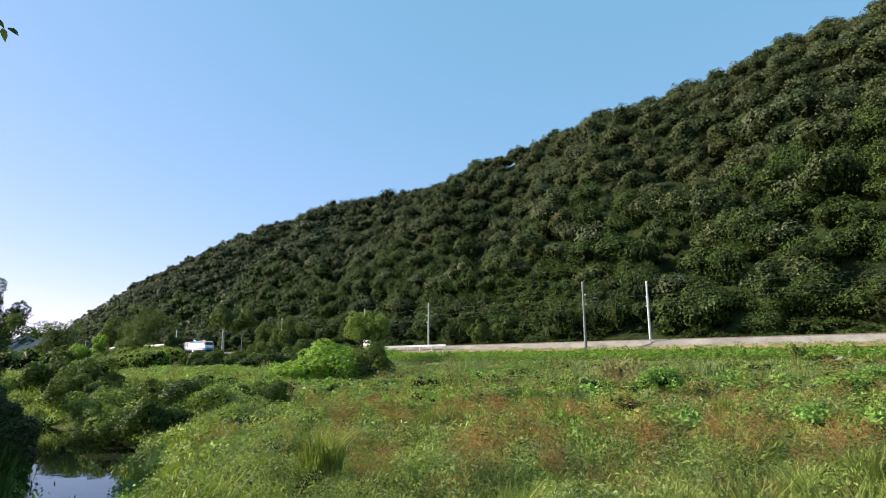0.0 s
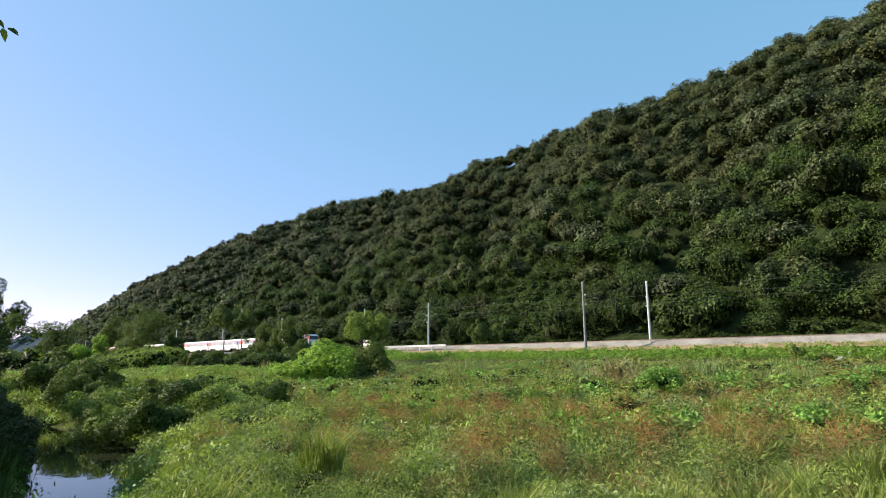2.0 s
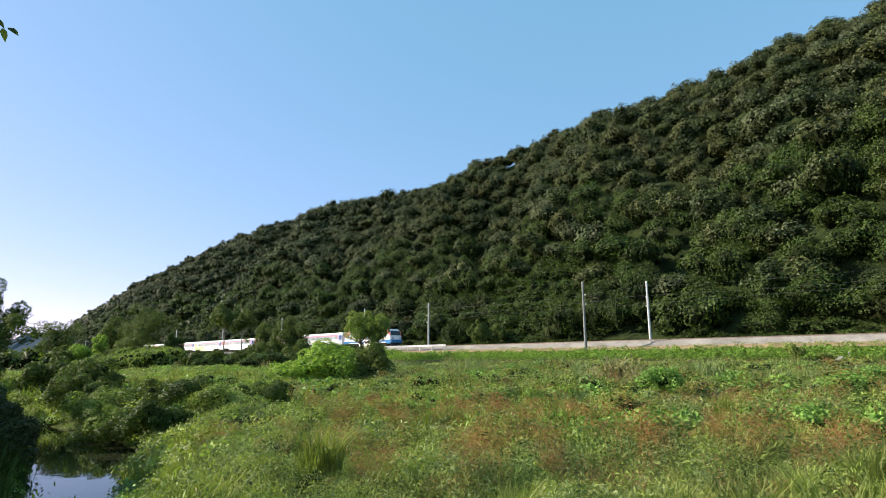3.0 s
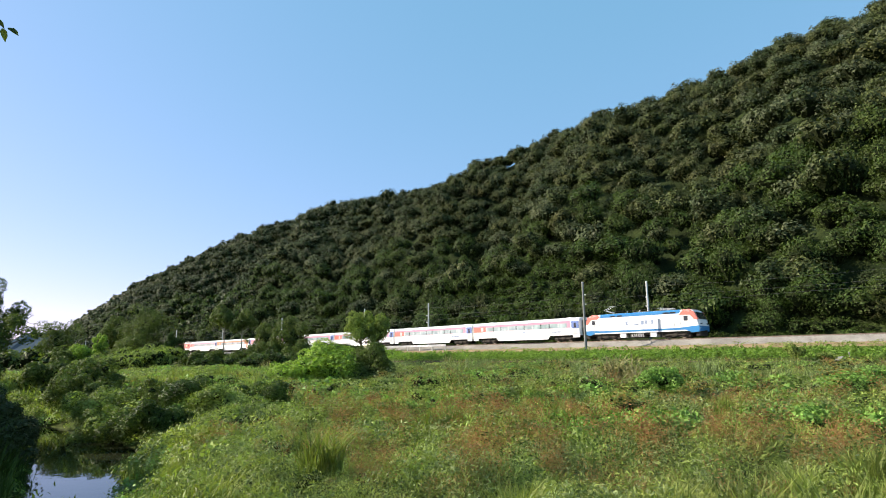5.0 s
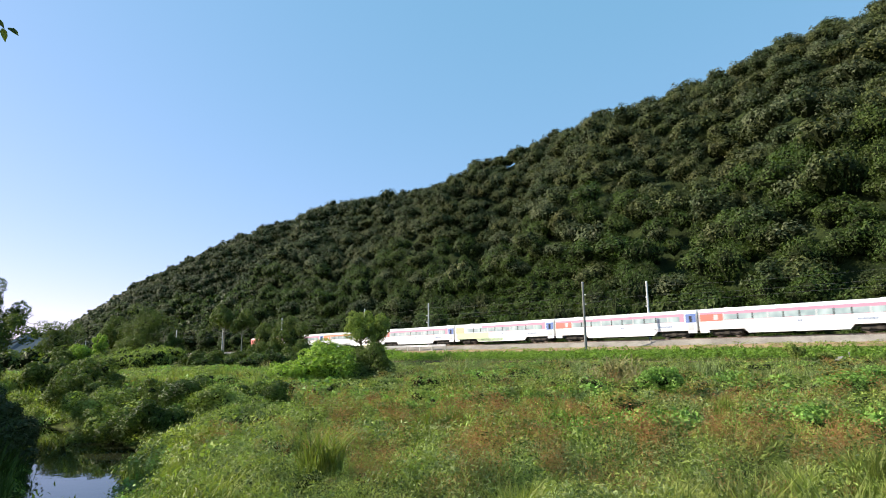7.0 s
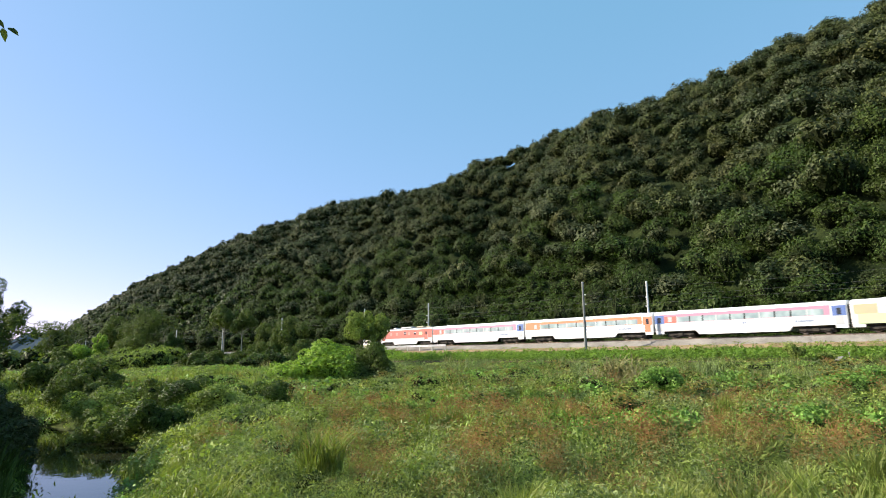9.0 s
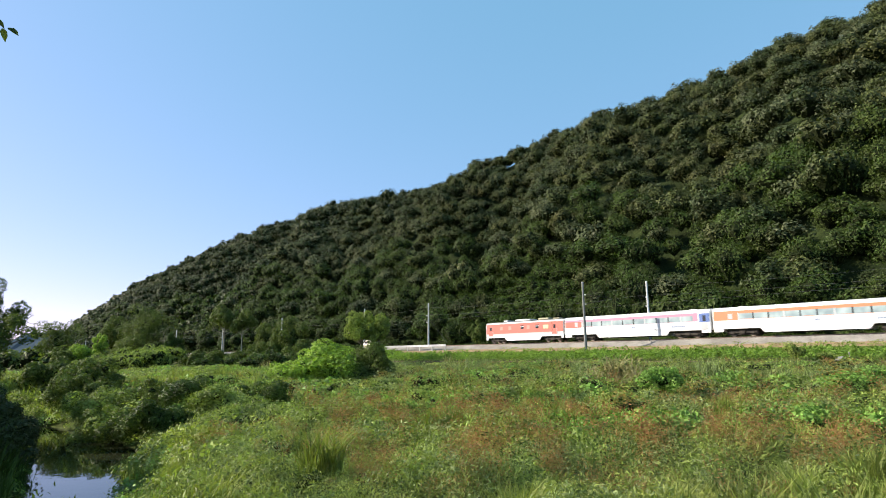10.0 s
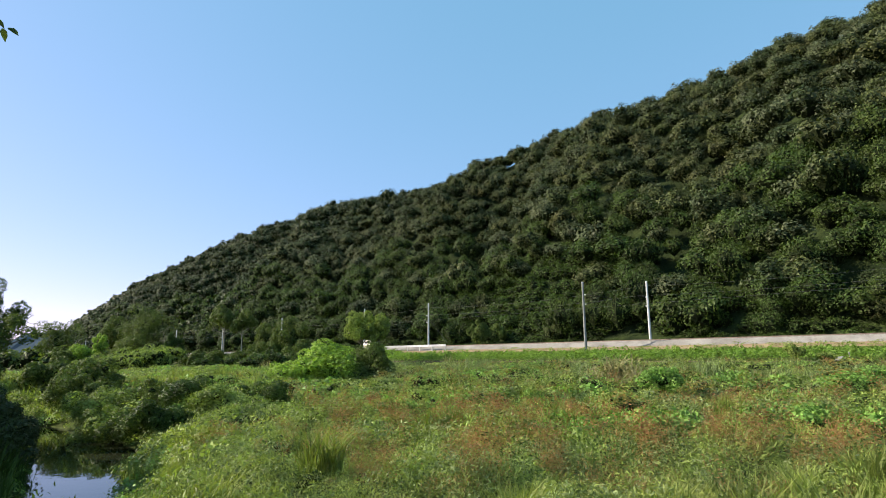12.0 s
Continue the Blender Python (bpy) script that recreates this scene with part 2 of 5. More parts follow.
CUBE = []
for ax in range(3):
    for sg in (-1, 1):
        for i in (-1, 0):
            for j in (-1, 0):
                f = []
                for di, dj in ((0, 0), (1, 0), (1, 1), (0, 1)):
                    v = [0.0, 0.0, 0.0]
                    v[ax], v[(ax + 1) % 3], v[(ax + 2) % 3] = sg, i + di, j + dj
                    f.append(v)
                CUBE.append(f)
BALL = unit(np.array(CUBE, dtype=float))
BLOCK = []
for i in range(3):
    for j in range(i + 1, 3):
        for si in (-2, 2):
            for sj in (-2, 2):
                a, b = [0, 0, 0], [0, 0, 0]
                a[i], b[j] = si, sj
                k = 3 - i - j
                m0, m1 = [0, 0, 0], [0, 0, 0]
                m0[i], m0[j], m0[k] = si / 2, sj / 2, -1
                m1[i], m1[j], m1[k] = si / 2, sj / 2, 1
                BLOCK.append([a, m0, b, m1])
BLOCK = np.array(BLOCK, dtype=float) * 0.55
OCTA = np.array([[(x, 0, 0), (0, y, 0), (0, 0, z)] for x in (-1, 1) for y in (-1, 1) for z in (-1, 1)], dtype=float) * 1.1


def crown(rng, lobes, leaves, size, flat=0.75, low=-0.35, lobe_r=(0.38, 0.56), tri=False, solid=0.78, spread=0.5, lean=(0, 0, 0.25), ragged=0.0):
    """A crown of unit radius out of overlapping boughs: its leaves, and a core coloured as the shade inside."""
    d = unit(rng.normal(0, 1, (lobes * 4, 3)))
    d = d[d[:, 2] > low][:lobes]
    lr = rng.uniform(*lobe_r, len(d))
    lc = d * (1.0 - lr)[:, None] * rng.uniform(0.8, 1.1, (len(d), 1))
    lc *= rng.uniform(1 - ragged, 1 + 1.5 * ragged, (len(d), 1))
    lc[:, 2] *= flat
    lc = np.concatenate([lc, [[0, 0, 0]]])
    lr = np.append(lr, 0.6 - 0.5 * ragged)
    pick = rng.choice(len(lc), leaves, p=lr ** 2 / (lr ** 2).sum())
    dirs = unit(rng.normal(0, 1, (leaves, 3)) + np.array(lean))
    c = lc[pick] + dirs * (lr[pick] * rng.uniform(0.82, 1.1, leaves))[:, None]
    q = leaves_at(c, dirs + [0, 0, 0.2], size, rng, spread, 0.75, tri)
    lump = OCTA if tri else BLOCK
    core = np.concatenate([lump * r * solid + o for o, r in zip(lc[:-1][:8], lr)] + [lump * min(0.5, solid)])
    return q, core


def spread_out(templates, where, scale, turn, squash, rng):
    """Copies of the templates (lists of quads) at the places, joined into one array."""
    out = []
    k = rng.integers(0, len(templates), len(where))
    for i, tpl in enumerate(templates):
        sel = np.nonzero(k == i)[0]
        if not len(sel) or not len(tpl):
            continue
        c, s = np.cos(turn[sel]), np.sin(turn[sel])
        x, y, z = tpl[..., 0], tpl[..., 1], tpl[..., 2]
        sc = scale[sel][:, None, None]
        px = (c[:, None, None] * x - s[:, None, None] * y) * sc + where[sel, 0][:, None, None]
        py = (s[:, None, None] * x + c[:, None, None] * y) * sc + where[sel, 1][:, None, None]
        pz = z * sc * squash[sel][:, None, None] + where[sel, 2][:, None, None]
        out.append(np.stack([px, py, pz], axis=-1).reshape(-1, tpl.shape[1], 3))
    return np.concatenate(out)
# ---- the lie of the land ----
# s runs along the railway, away from the camera; d is the distance from the camera's side towards the railway.
U2, N2 = np.array([-0.6895, 0.7243]), np.array([0.7243, 0.6895])
TRACK_D, RAIL_Z = 77.83, 5.70
TRAVEL = -46.41


def plan(s, d):
    return s * U2[0] + d * N2[0], s * U2[1] + d * N2[1]


def on_plan(s, d, z, turn=0):
    x, y = plan(s, d)
    return pose(x, y, z, 0, 0, TRAVEL + turn)


PROFILE_D = [-400, -30, 0, 4, 9, 14, 22, 32, 45, 52, 57, 58.6, 60, 68, 71, 72, 73.4, 75, 76.2, 79.8, 81.5, 84, 86]
PROFILE_Z = [2.5, 2.2, 1.7, 1.5, 0.85, 0.85, 1.0, 1.25, 1.65, 1.9, 2.15, 2.7, 2.85, 3.25, 3.5, 4.2, 4.5, 4.78, 4.9, 4.9, 4.6, 4.9, 5.2]
RIDGE_S = [-300, 0, 50, 100, 140, 180, 240, 310, 400, 540, 760, 1040, 1120, 1700]
RIDGE_Z = [54, 95, 91.5, 87, 89, 81.5, 83, 90, 91, 85, 69, 47, 4, 0]
STREAM = [(-6, -60), (-5.5, 0), (-6.0, 8), (-8.3, 13.5), (-12.4, 20.6), (-16.5, 25.5), (-24, 31.5), (-36, 37), (-60, 42), (-300, 60)]


def stream_distance(x, y):
    best = np.full(np.shape(x), 1e9)
    for (ax, ay), (bx, by) in zip(STREAM, STREAM[1:]):
        t = np.clip(((x - ax) * (bx - ax) + (y - ay) * (by - ay)) / ((bx - ax) ** 2 + (by - ay) ** 2), 0, 1)
        best = np.minimum(best, np.hypot(x - ax - t * (bx - ax), y - ay - t * (by - ay)))
    return best


def wobble(x, y, size, seed=0.0):
    """Smooth unevenness from a few crossed waves."""
    x, y = x / size, y / size
    return (np.sin(x * 1.7 + 1.3 * np.sin(y * 1.1 + seed)) + np.sin(y * 1.9 + 1.7 * np.sin(x * 0.8 + 2 + seed)) + np.sin((x + y) * 0.7 + seed * 3)) / 3


def hill_foot(s):
    """Where the hill begins: it draws back from the line far off."""
    return np.maximum(86, 0.178 * np.asarray(s) + 3)


def ground(x, y):
    s, d = x * U2[0] + y * U2[1], x * N2[0] + y * N2[1]
    z = np.interp(d, PROFILE_D, PROFILE_Z)
    rough = np.clip((60 - d) / 10, 0, 1)
    z = z + rough * (0.3 * wobble(x, y, 1.5) + 0.3 * wobble(x, y, 6, 4.0))
    # a raised roadside beside the line
    z = z + np.clip((s - 86) / 6, 0, 1) * np.clip((112 - s) / 12, 0, 1) * np.clip((d - 62) / 8, 0, 1) * np.clip(4.9 - z, 0, 2)
    # the wooded hill beyond the line
    ridge = np.interp(s, RIDGE_S, RIDGE_Z)
    foot = hill_foot(s)
    t = np.clip((d - foot) / np.maximum(198 - foot, 14), 0, 1)
    hill = ridge * (0.78 * t + 0.22 * np.sin(t * np.pi / 2)) * (1 + 0.05 * wobble(s, d * 2, 22) * np.sin(t * np.pi))
    # gullies run down between spurs
    for s_top, s_foot, wide, deep in ((133, 98, 13, 8.5), (63, 38, 11, 4.5), (205, 165, 17, 6.5), (330, 270, 26, 8)):
        away = (s - np.interp(d, [105, 190], [s_foot, s_top])) / wide
        hill = hill - deep * np.exp(-away ** 2) * np.sin(np.clip((d - 92) / 104, 0, 1) * np.pi) ** 0.7 + 0.55 * deep * np.exp(-(away + 1.7) ** 2) * np.sin(np.clip((d - 92) / 104, 0, 1) * np.pi)
    over = np.clip((d - 198) / 500, 0, 1)
    z = z + hill * (1 - over) ** 2
    # the stream's bed
    w = stream_distance(x, y)
    half = np.interp(y, [0, 13, 16, 20.6, 26, 40], [0.7, 0.75, 1.1, 2.1, 1.7, 1.5])
    return np.minimum(z, -0.5 + np.maximum(w - half + 0.8, 0) * 0.62)


def axis(near, far, n):
    t = np.linspace(-1, 1, n)
    k = math.asinh(far / near)
    return near * np.sinh(t * k)


def make_ground():
    """One sheet, close-meshed about the camera and wide towards the horizon, in the railway's own directions."""
    ss = np.unique(np.concatenate([axis(25, 3500, 190) + 30]))
    dd = np.unique(np.concatenate([np.linspace(-3500, -60, 22), np.linspace(-50, 71, 130), np.linspace(72.3, 87, 40), np.linspace(88, 210, 50), np.linspace(220, 3500, 30)]))
    S, D = np.meshgrid(ss, dd)
    X, Y = plan(S, D)
    Z = ground(X, Y)
    v = np.stack([X, Y, Z], -1).reshape(-1, 3)
    w = len(ss)
    i = np.arange((len(dd) - 1) * (w - 1))
    a = i // (w - 1) * w + i % (w - 1)
    f = np.stack([a, a + w, a + w + 1, a + 1], 1)
    me = bpy.data.meshes.new("ground")
    me.from_pydata(v.tolist(), [], f.tolist())
    me.materials.append(M["soil"])
    me.materials.append(M["dirt"])
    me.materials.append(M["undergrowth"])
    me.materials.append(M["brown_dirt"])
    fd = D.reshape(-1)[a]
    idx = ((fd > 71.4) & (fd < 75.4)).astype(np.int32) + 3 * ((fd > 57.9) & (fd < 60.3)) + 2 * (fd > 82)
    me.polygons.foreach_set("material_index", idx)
    me.polygons.foreach_set("use_smooth", np.ones(len(f), dtype=bool))
    me.update()
    tagged(new("ground", me), "weedy meadow soil rising to a wooded hill", "ground", kind="structure")


make_ground()


def make_water():
    bm = bmesh.new()
    left, right = [], []
    for i, p in enumerate(STREAM):
        a, b = Vector(STREAM[max(i - 1, 0)]), Vector(STREAM[min(i + 1, len(STREAM) - 1)])
        n = (b - a).normalized().orthogonal() * 3.6
        left.append(bm.verts.new((p[0] + n.x, p[1] + n.y, 0)))
        right.append(bm.verts.new((p[0] - n.x, p[1] - n.y, 0)))
    for i in range(len(left) - 1):
        bm.faces.new((left[i], left[i + 1], right[i + 1], right[i]))
    bmesh.ops.recalc_face_normals(bm, faces=bm.faces[:])
    tagged(part("water", bm, M["water"], None), "still brown stream reflecting the sky", "water", kind="structure")


make_water()


# ---- the railway ----
def make_trackbed():
    prof = [(-3.1, 4.66), (-2.6, 4.95), (-1.75, 5.5), (1.75, 5.5), (2.6, 5.1), (3.4, 4.6)]
    bm = bmesh.new()
    rings = []
    for s in list(np.arange(-160, 140, 1.2)) + list(np.arange(140, 1500, 12)):
        ring = []
        for k, (d, z) in enumerate(prof):
            x, y = plan(s, TRACK_D + d + random.uniform(-0.08, 0.08) * (k in (0, 1, 2)))
            ring.append(bm.verts.new((x, y, z + random.uniform(-0.04, 0.04))))
        rings.append(ring)
    for a, b in zip(rings, rings[1:]):
        for i in range(len(prof) - 1):
            bm.faces.new((a[i], b[i], b[i + 1], a[i + 1]))
    bmesh.ops.recalc_face_normals(bm, faces=bm.faces[:])
    bed = part("trackbed", bm, M["ballast"], None)
    tagged(bed, "pale grey crushed-stone railway ballast bank", "trackbed", kind="structure")
    # loose stones over the near shoulder
    rng = np.random.default_rng(3)
    n = 9000
    s, t = rng.uniform(0, 120, n), rng.uniform(0, 1, n)
    d = np.interp(t, [0, 0.7, 1], [-3.0, -1.75, -1.0])
    z = np.interp(d, [p[0] for p in prof], [p[1] for p in prof])
    x, y = plan(s, TRACK_D + d)
    stones = leaves_at(np.stack([x, y, z + 0.03], 1), np.tile([-0.3, -0.3, 1.0], (n, 1)), 0.11, rng, 0.4, 0.8)
    st = quads_mesh("ballast_stones", stones, M["ballast"])
    tagged(st, "loose pale grey ballast stones", "gravel", kind="stuff")
    # the rails
    for g in (-0.75, 0.75):
        x0, y0 = plan(-160, TRACK_D + g)
        bm = boxes((-1500, 0, -0.07, 0.07, -0.17, -0.15), (-1500, 0, -0.01, 0.01, -0.15, -0.03), (-1500, 0, -0.035, 0.035, -0.03, 0.0))
        rail = part("rail", bm, M["steel"], None)
        rail.matrix_world = pose(x0, y0, RAIL_Z, 0, 0, TRAVEL)
        tagged(rail, "rust-brown steel rail with a worn head", "rail", "running rails")


make_trackbed()


def make_sleepers():
    bm = boxes((-0.13, 0.13, -1.3, 1.3, -0.36, -0.17), bevel=0.02)
    first = part("sleeper", bm, M["concrete"], None)
    tagged(first, "grey concrete sleeper bedded in ballast", "sleeper", "sleepers")
    first.matrix_world = on_plan(0, TRACK_D, RAIL_Z)
    for i in range(1, 190):
        copy_thing(first, on_plan(i * 0.62, TRACK_D, RAIL_Z))


make_sleepers()


# ---- the overhead line ----
def catenary_pole(s, d, foot, top, arm_way, label, mat="pole"):
    """A spun-concrete mast with its bracket; arm_way: +1 reaches to larger d."""
    p = thing("catenary_mast", on_plan(s, d, foot), label, "mast", "catenary masts")
    h = top - foot
    bm = bmesh.new()
    tube(bm, [(0, 0, -0.4), (0, 0, h * 0.5), (0, 0, h)], [0.2, 0.17, 0.14], 14)
    part("shaft", bm, M[mat], p)
    bm = bmesh.new()
    tube(bm, [(0, 0, h - 0.02), (0, 0, h + 0.06)], [0.16, 0.13], 12)
    part("cap", bm, M["galv"], p)
    arm = abs(TRACK_D - d) * arm_way
    za, zb = RAIL_Z + 6.3 - foot, RAIL_Z + 5.1 - foot
    bm = bmesh.new()
    tube(bm, [(0, 0.15 * arm_way, zb - 0.2), (0, arm, za)], [0.035, 0.03], 6)
    part("bracket_tube", bm, M["under"], p)
    bm = bmesh.new()
    tube(bm, [(0, 0.15 * arm_way, za), (0, arm, za)], [0.025, 0.025], 6)
    part("top_tie", bm, M["under"], p)
    bm = bmesh.new()
    tube(bm, [(0, 0.55 * arm, (za + zb) / 2 - 0.1), (0, arm * 0.93, zb + 0.12)], [0.025, 0.02], 6)
    part("steady_arm", bm, M["under"], p)
    for z in (za, zb - 0.2):
        bm = bmesh.new()
        for k in range(4):
            y = (0.3 + 0.09 * k) * arm_way
            tube(bm, [(0, y, z - 0.0 + (0.03 * k if z < za else 0)), (0, y + 0.05 * arm_way, z + (0.03 * k if z < za else 0))], [0.075, 0.075], 8)
        part("insulator", bm, M["white"], p, "ribbed white insulator")
    return p


MAST = "pale concrete overhead-line mast beside the railway"
catenary_pole(40.9, 80.8, 4.7, 14.35, -1, MAST)
catenary_pole(89.4, 80.8, 4.7, 14.6, -1, MAST)
for s in (112.0, 152.0, 192.4, 236.0, 285.0, 332.0, 380.0, 404.0, 453.0, 502.0):
    catenary_pole(s, 80.8, 4.7, 14.9, -1, MAST)
catenary_pole(-8, 80.8, 4.7, 14.5, -1, MAST)
catenary_pole(45.1, 70.2, 3.3, 13.75, 1, "grey concrete overhead-line mast rising out of the crop", "grey_pole")


def make_wires():
    for name, d, z, sag in (("contact_wire", TRACK_D, RAIL_Z + 5.1, 0.0), ("messenger_wire", TRACK_D, RAIL_Z + 6.3, 0.55), ("feeder_wire", 80.4, 13.7, 0.8)):
        bm = bmesh.new()
        pts = []
        for k in range(-4, 13):
            for j in range(8):
                f = j / 8
                x, y = plan(40.9 + 48.7 * (k + f), d)
                pts.append((x, y, z - sag * 4 * f * (1 - f)))
        tube(bm, pts, [0.009] * len(pts), 5)
        w = part(name, bm, M["wire"], None)
        tagged(w, "thin dark overhead wire strung between the masts", "wire", "overhead wires")


make_wires()


def stay_wire(s, d, foot, top, s2, d2, z2):
    x, y = plan(s, d)
    x2, y2 = plan(s2, d2)
    bm = bmesh.new()
    tube(bm, [(x, y, top), (x2, y2, z2)], [0.02, 0.02], 5)
    tagged(part("stay_wire", bm, M["wire"], None), "taut steel stay wire anchored beside the ballast", "wire")


stay_wire(89.3, 80.7, 4.7, 11.4, 82.0, 80.7, 4.9)


# ---- the woods ----
def make_forest():
    rng = np.random.default_rng(11)
    bands = [(-10, 230, 5.3, 15, 880, 0.104, 7), (230, 620, 6.2, 10, 380, 0.14, 5), (620, 1110, 8.0, 5, 110, 0.3, 3)]
    kinds_of_leaf = ["oak", "oak", "oak_grey", "oak_deep", "oak_fresh"]
    for s0, s1, gap, lobes, leaves, size, kinds in bands:
        tpl = [crown(rng, lobes, leaves, size, tri=True, solid=0.6, lobe_r=(0.26, 0.46), spread=0.34, lean=(-0.3, -0.3, 0.45)) for _ in range(kinds)]
        ss, dd = np.meshgrid(np.arange(s0, s1, gap), np.arange(88, 204, gap * 0.86))
        ss = ss + rng.normal(0, gap * 0.3, ss.shape)
        dd = dd + rng.normal(0, gap * 0.3, dd.shape)
        s, d = ss.ravel(), dd.ravel()
        x, y = plan(s, d)
        # an open vine-grown slope low on the hill has no tall trees
        bare = (np.hypot((s - 72) / 11, (d - 92) / 11) < 1)
        bare |= d < hill_foot(s) + 1
        x, y, d, s = x[~bare], y[~bare], d[~bare], s[~bare]
        r = gap * rng.uniform(0.5, 0.98, len(x))
        r *= np.where(d < 97, 0.9, 1.0)
        z = ground(x, y) + r * rng.uniform(0.6, 1.55, len(x)) * np.where(d > 190, 0.6, 1.0) * np.where(d < 97, 0.7, 1.0)
        where = np.stack([x, y, z], 1)
        turn = rng.uniform(-0.7, 0.7, len(x))
        squash = rng.uniform(0.75, 1.15, len(x))
        sort = rng.integers(0, 4, len(x))
        sort[(s > 200) & (rng.uniform(0, 1, len(x)) < 0.45)] = 3
        fresh = (d < 118) & (rng.uniform(0, 1, len(x)) < 0.55)
        sort[fresh] = 4
        for i, leaf in enumerate(kinds_of_leaf):
            sel = sort == i
            if not sel.any():
                continue
            k = int(rng.integers(1e6))
            q = spread_out([t[0] for t in tpl], where[sel], r[sel], turn[sel], squash[sel], np.random.default_rng(k))
            c = spread_out([t[1] for t in tpl], where[sel], r[sel], turn[sel], squash[sel], np.random.default_rng(k))
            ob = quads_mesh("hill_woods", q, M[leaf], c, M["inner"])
            tagged(ob, "dense dark green broadleaf woods covering the hill", "woods", kind="stuff")


make_forest()


def scatter_crowns(name, mat, rng, where, r, lobes, leaves, size, label, category, kinds=4, squash=(0.6, 1.0), solid=0.5):
    tpl = [crown(rng, lobes, leaves, size, low=-0.2, tri=True, solid=solid) for _ in range(kinds)]
    turn = rng.uniform(0, math.tau, len(where))
    sq = rng.uniform(*squash, len(where))
    k = int(rng.integers(1e6))
    q = spread_out([t[0] for t in tpl], where, r, turn, sq, np.random.default_rng(k))
    c = spread_out([t[1] for t in tpl], where, r, turn, sq, np.random.default_rng(k))
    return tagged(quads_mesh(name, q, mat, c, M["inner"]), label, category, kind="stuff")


def make_hill_shrubs():
    rng = np.random.default_rng(21)
    n = 800
    s = rng.uniform(-15, 1, n) + 330 * rng.uniform(0, 1, n) ** 1.6
    d = 83.6 + np.abs(rng.normal(0, 6.0, n))
    s2, d2 = rng.uniform(50, 98, 420), rng.uniform(85, 110, 420)
    s, d = np.append(s, s2), np.append(d, d2)
    x, y = plan(s, d)
    r = rng.uniform(0.9, 1.9, len(s)) * np.clip(0.6 + (d - 83) / 8, 0.6, 1.6)
    where = np.stack([x, y, ground(x, y) + r * 0.25], 1)
    scatter_crowns("hillside_shrubs", M["shrub"], rng, where, r, 8, 280, 0.155, "bright green shrubs and vines along the hill's foot", "shrubs", 5)

    n = 270
    s, d = rng.uniform(-12, 1, n) + 300 * rng.uniform(0, 1, n) ** 1.9, rng.uniform(86, 116, n)
    keep = np.hypot((s - 72) / 11, (d - 92) / 13) > 1
    s, d = s[keep], d[keep]
    x, y = plan(s, d)
    r = rng.uniform(2.2, 3.8, len(s))
    where = np.stack([x, y, ground(x, y) + r * rng.uniform(0.8, 1.9, len(s))], 1)
    scatter_crowns("hill_foot_trees", M["oak_fresh"], rng, where, r, 12, 1250, 0.08, "dark green trees along the foot of the hill", "trees", 5, (0.9, 1.5))


make_hill_shrubs()
# ---- the train ----
BODY_HALF = 1.55


def bogie(parent, x):
    b = part("bogie", boxes((x - 1.75, x + 1.75, -1.12, -0.92, 0.42, 0.72), (x - 1.75, x + 1.75, 0.92, 1.12, 0.42, 0.72), (x - 0.35, x + 0.35, -1.2, 1.2, 0.35, 0.8), (x - 1.5, x - 0.95, -1.22, 1.22, 0.36, 0.6), (x + 0.95, x + 1.5, -1.22, 1.22, 0.36, 0.6), bevel=0.03), M["under"], parent, "grimy steel bogie frame")
    for dx in (-1.2, 1.2):
        for side in (-1, 1):
            bm = bmesh.new()
            tube(bm, [(x + dx, side * 0.7, 0.45), (x + dx, side * 0.85, 0.45)], [0.45, 0.43], 20)
            tube(bm, [(x + dx, side * 0.83, 0.45), (x + dx, side * 1.16, 0.45)], [0.14, 0.12], 10)
            part("wheel", bm, M["steel"], b, "steel wheel with its axle box")


def side_panel(name, x0, x1, z0, z1, proud, material, parent, label=""):
    """The same panel on both sides of the body."""
    made = []
    for side in (-1, 1):
        y0, y1 = sorted((side * (BODY_HALF - 0.05), side * (BODY_HALF + proud)))
        made.append(part(name, boxes((x0, x1, y0, y1, z0, z1)), material, parent, label))
    return made


COACH_PROFILE = [(-1.5, 0.98), (-1.55, 1.3), (-1.55, 3.0), (-1.5, 3.3), (-1.3, 3.55), (-0.8, 3.7), (0, 3.76), (0.8, 3.7), (1.3, 3.55), (1.5, 3.3), (1.55, 3.0), (1.55, 1.3), (1.5, 0.98)]


def skirt(x0, x1, parent, material, bottom=0.45):
    for side in (-1, 1):
        ys = sorted((side * 1.44, side * 1.53))
        part("skirt", prism([(x0, 1.02), (x1, 1.02), (x1 - 0.5, bottom), (x0 + 0.5, bottom)], *ys), material, parent)


def bars(parent, x, z, widths, h, material, label="illegible painted lettering"):
    """Lettering too small to read, as a row of short bars, on the camera's side."""
    bs = []
    for w in widths:
        bs.append((x, x + w, -BODY_HALF - 0.018, -BODY_HALF + 0.01, z, z + h))
        x += w + 0.07
    part("lettering", boxes(*bs), material, parent, label)


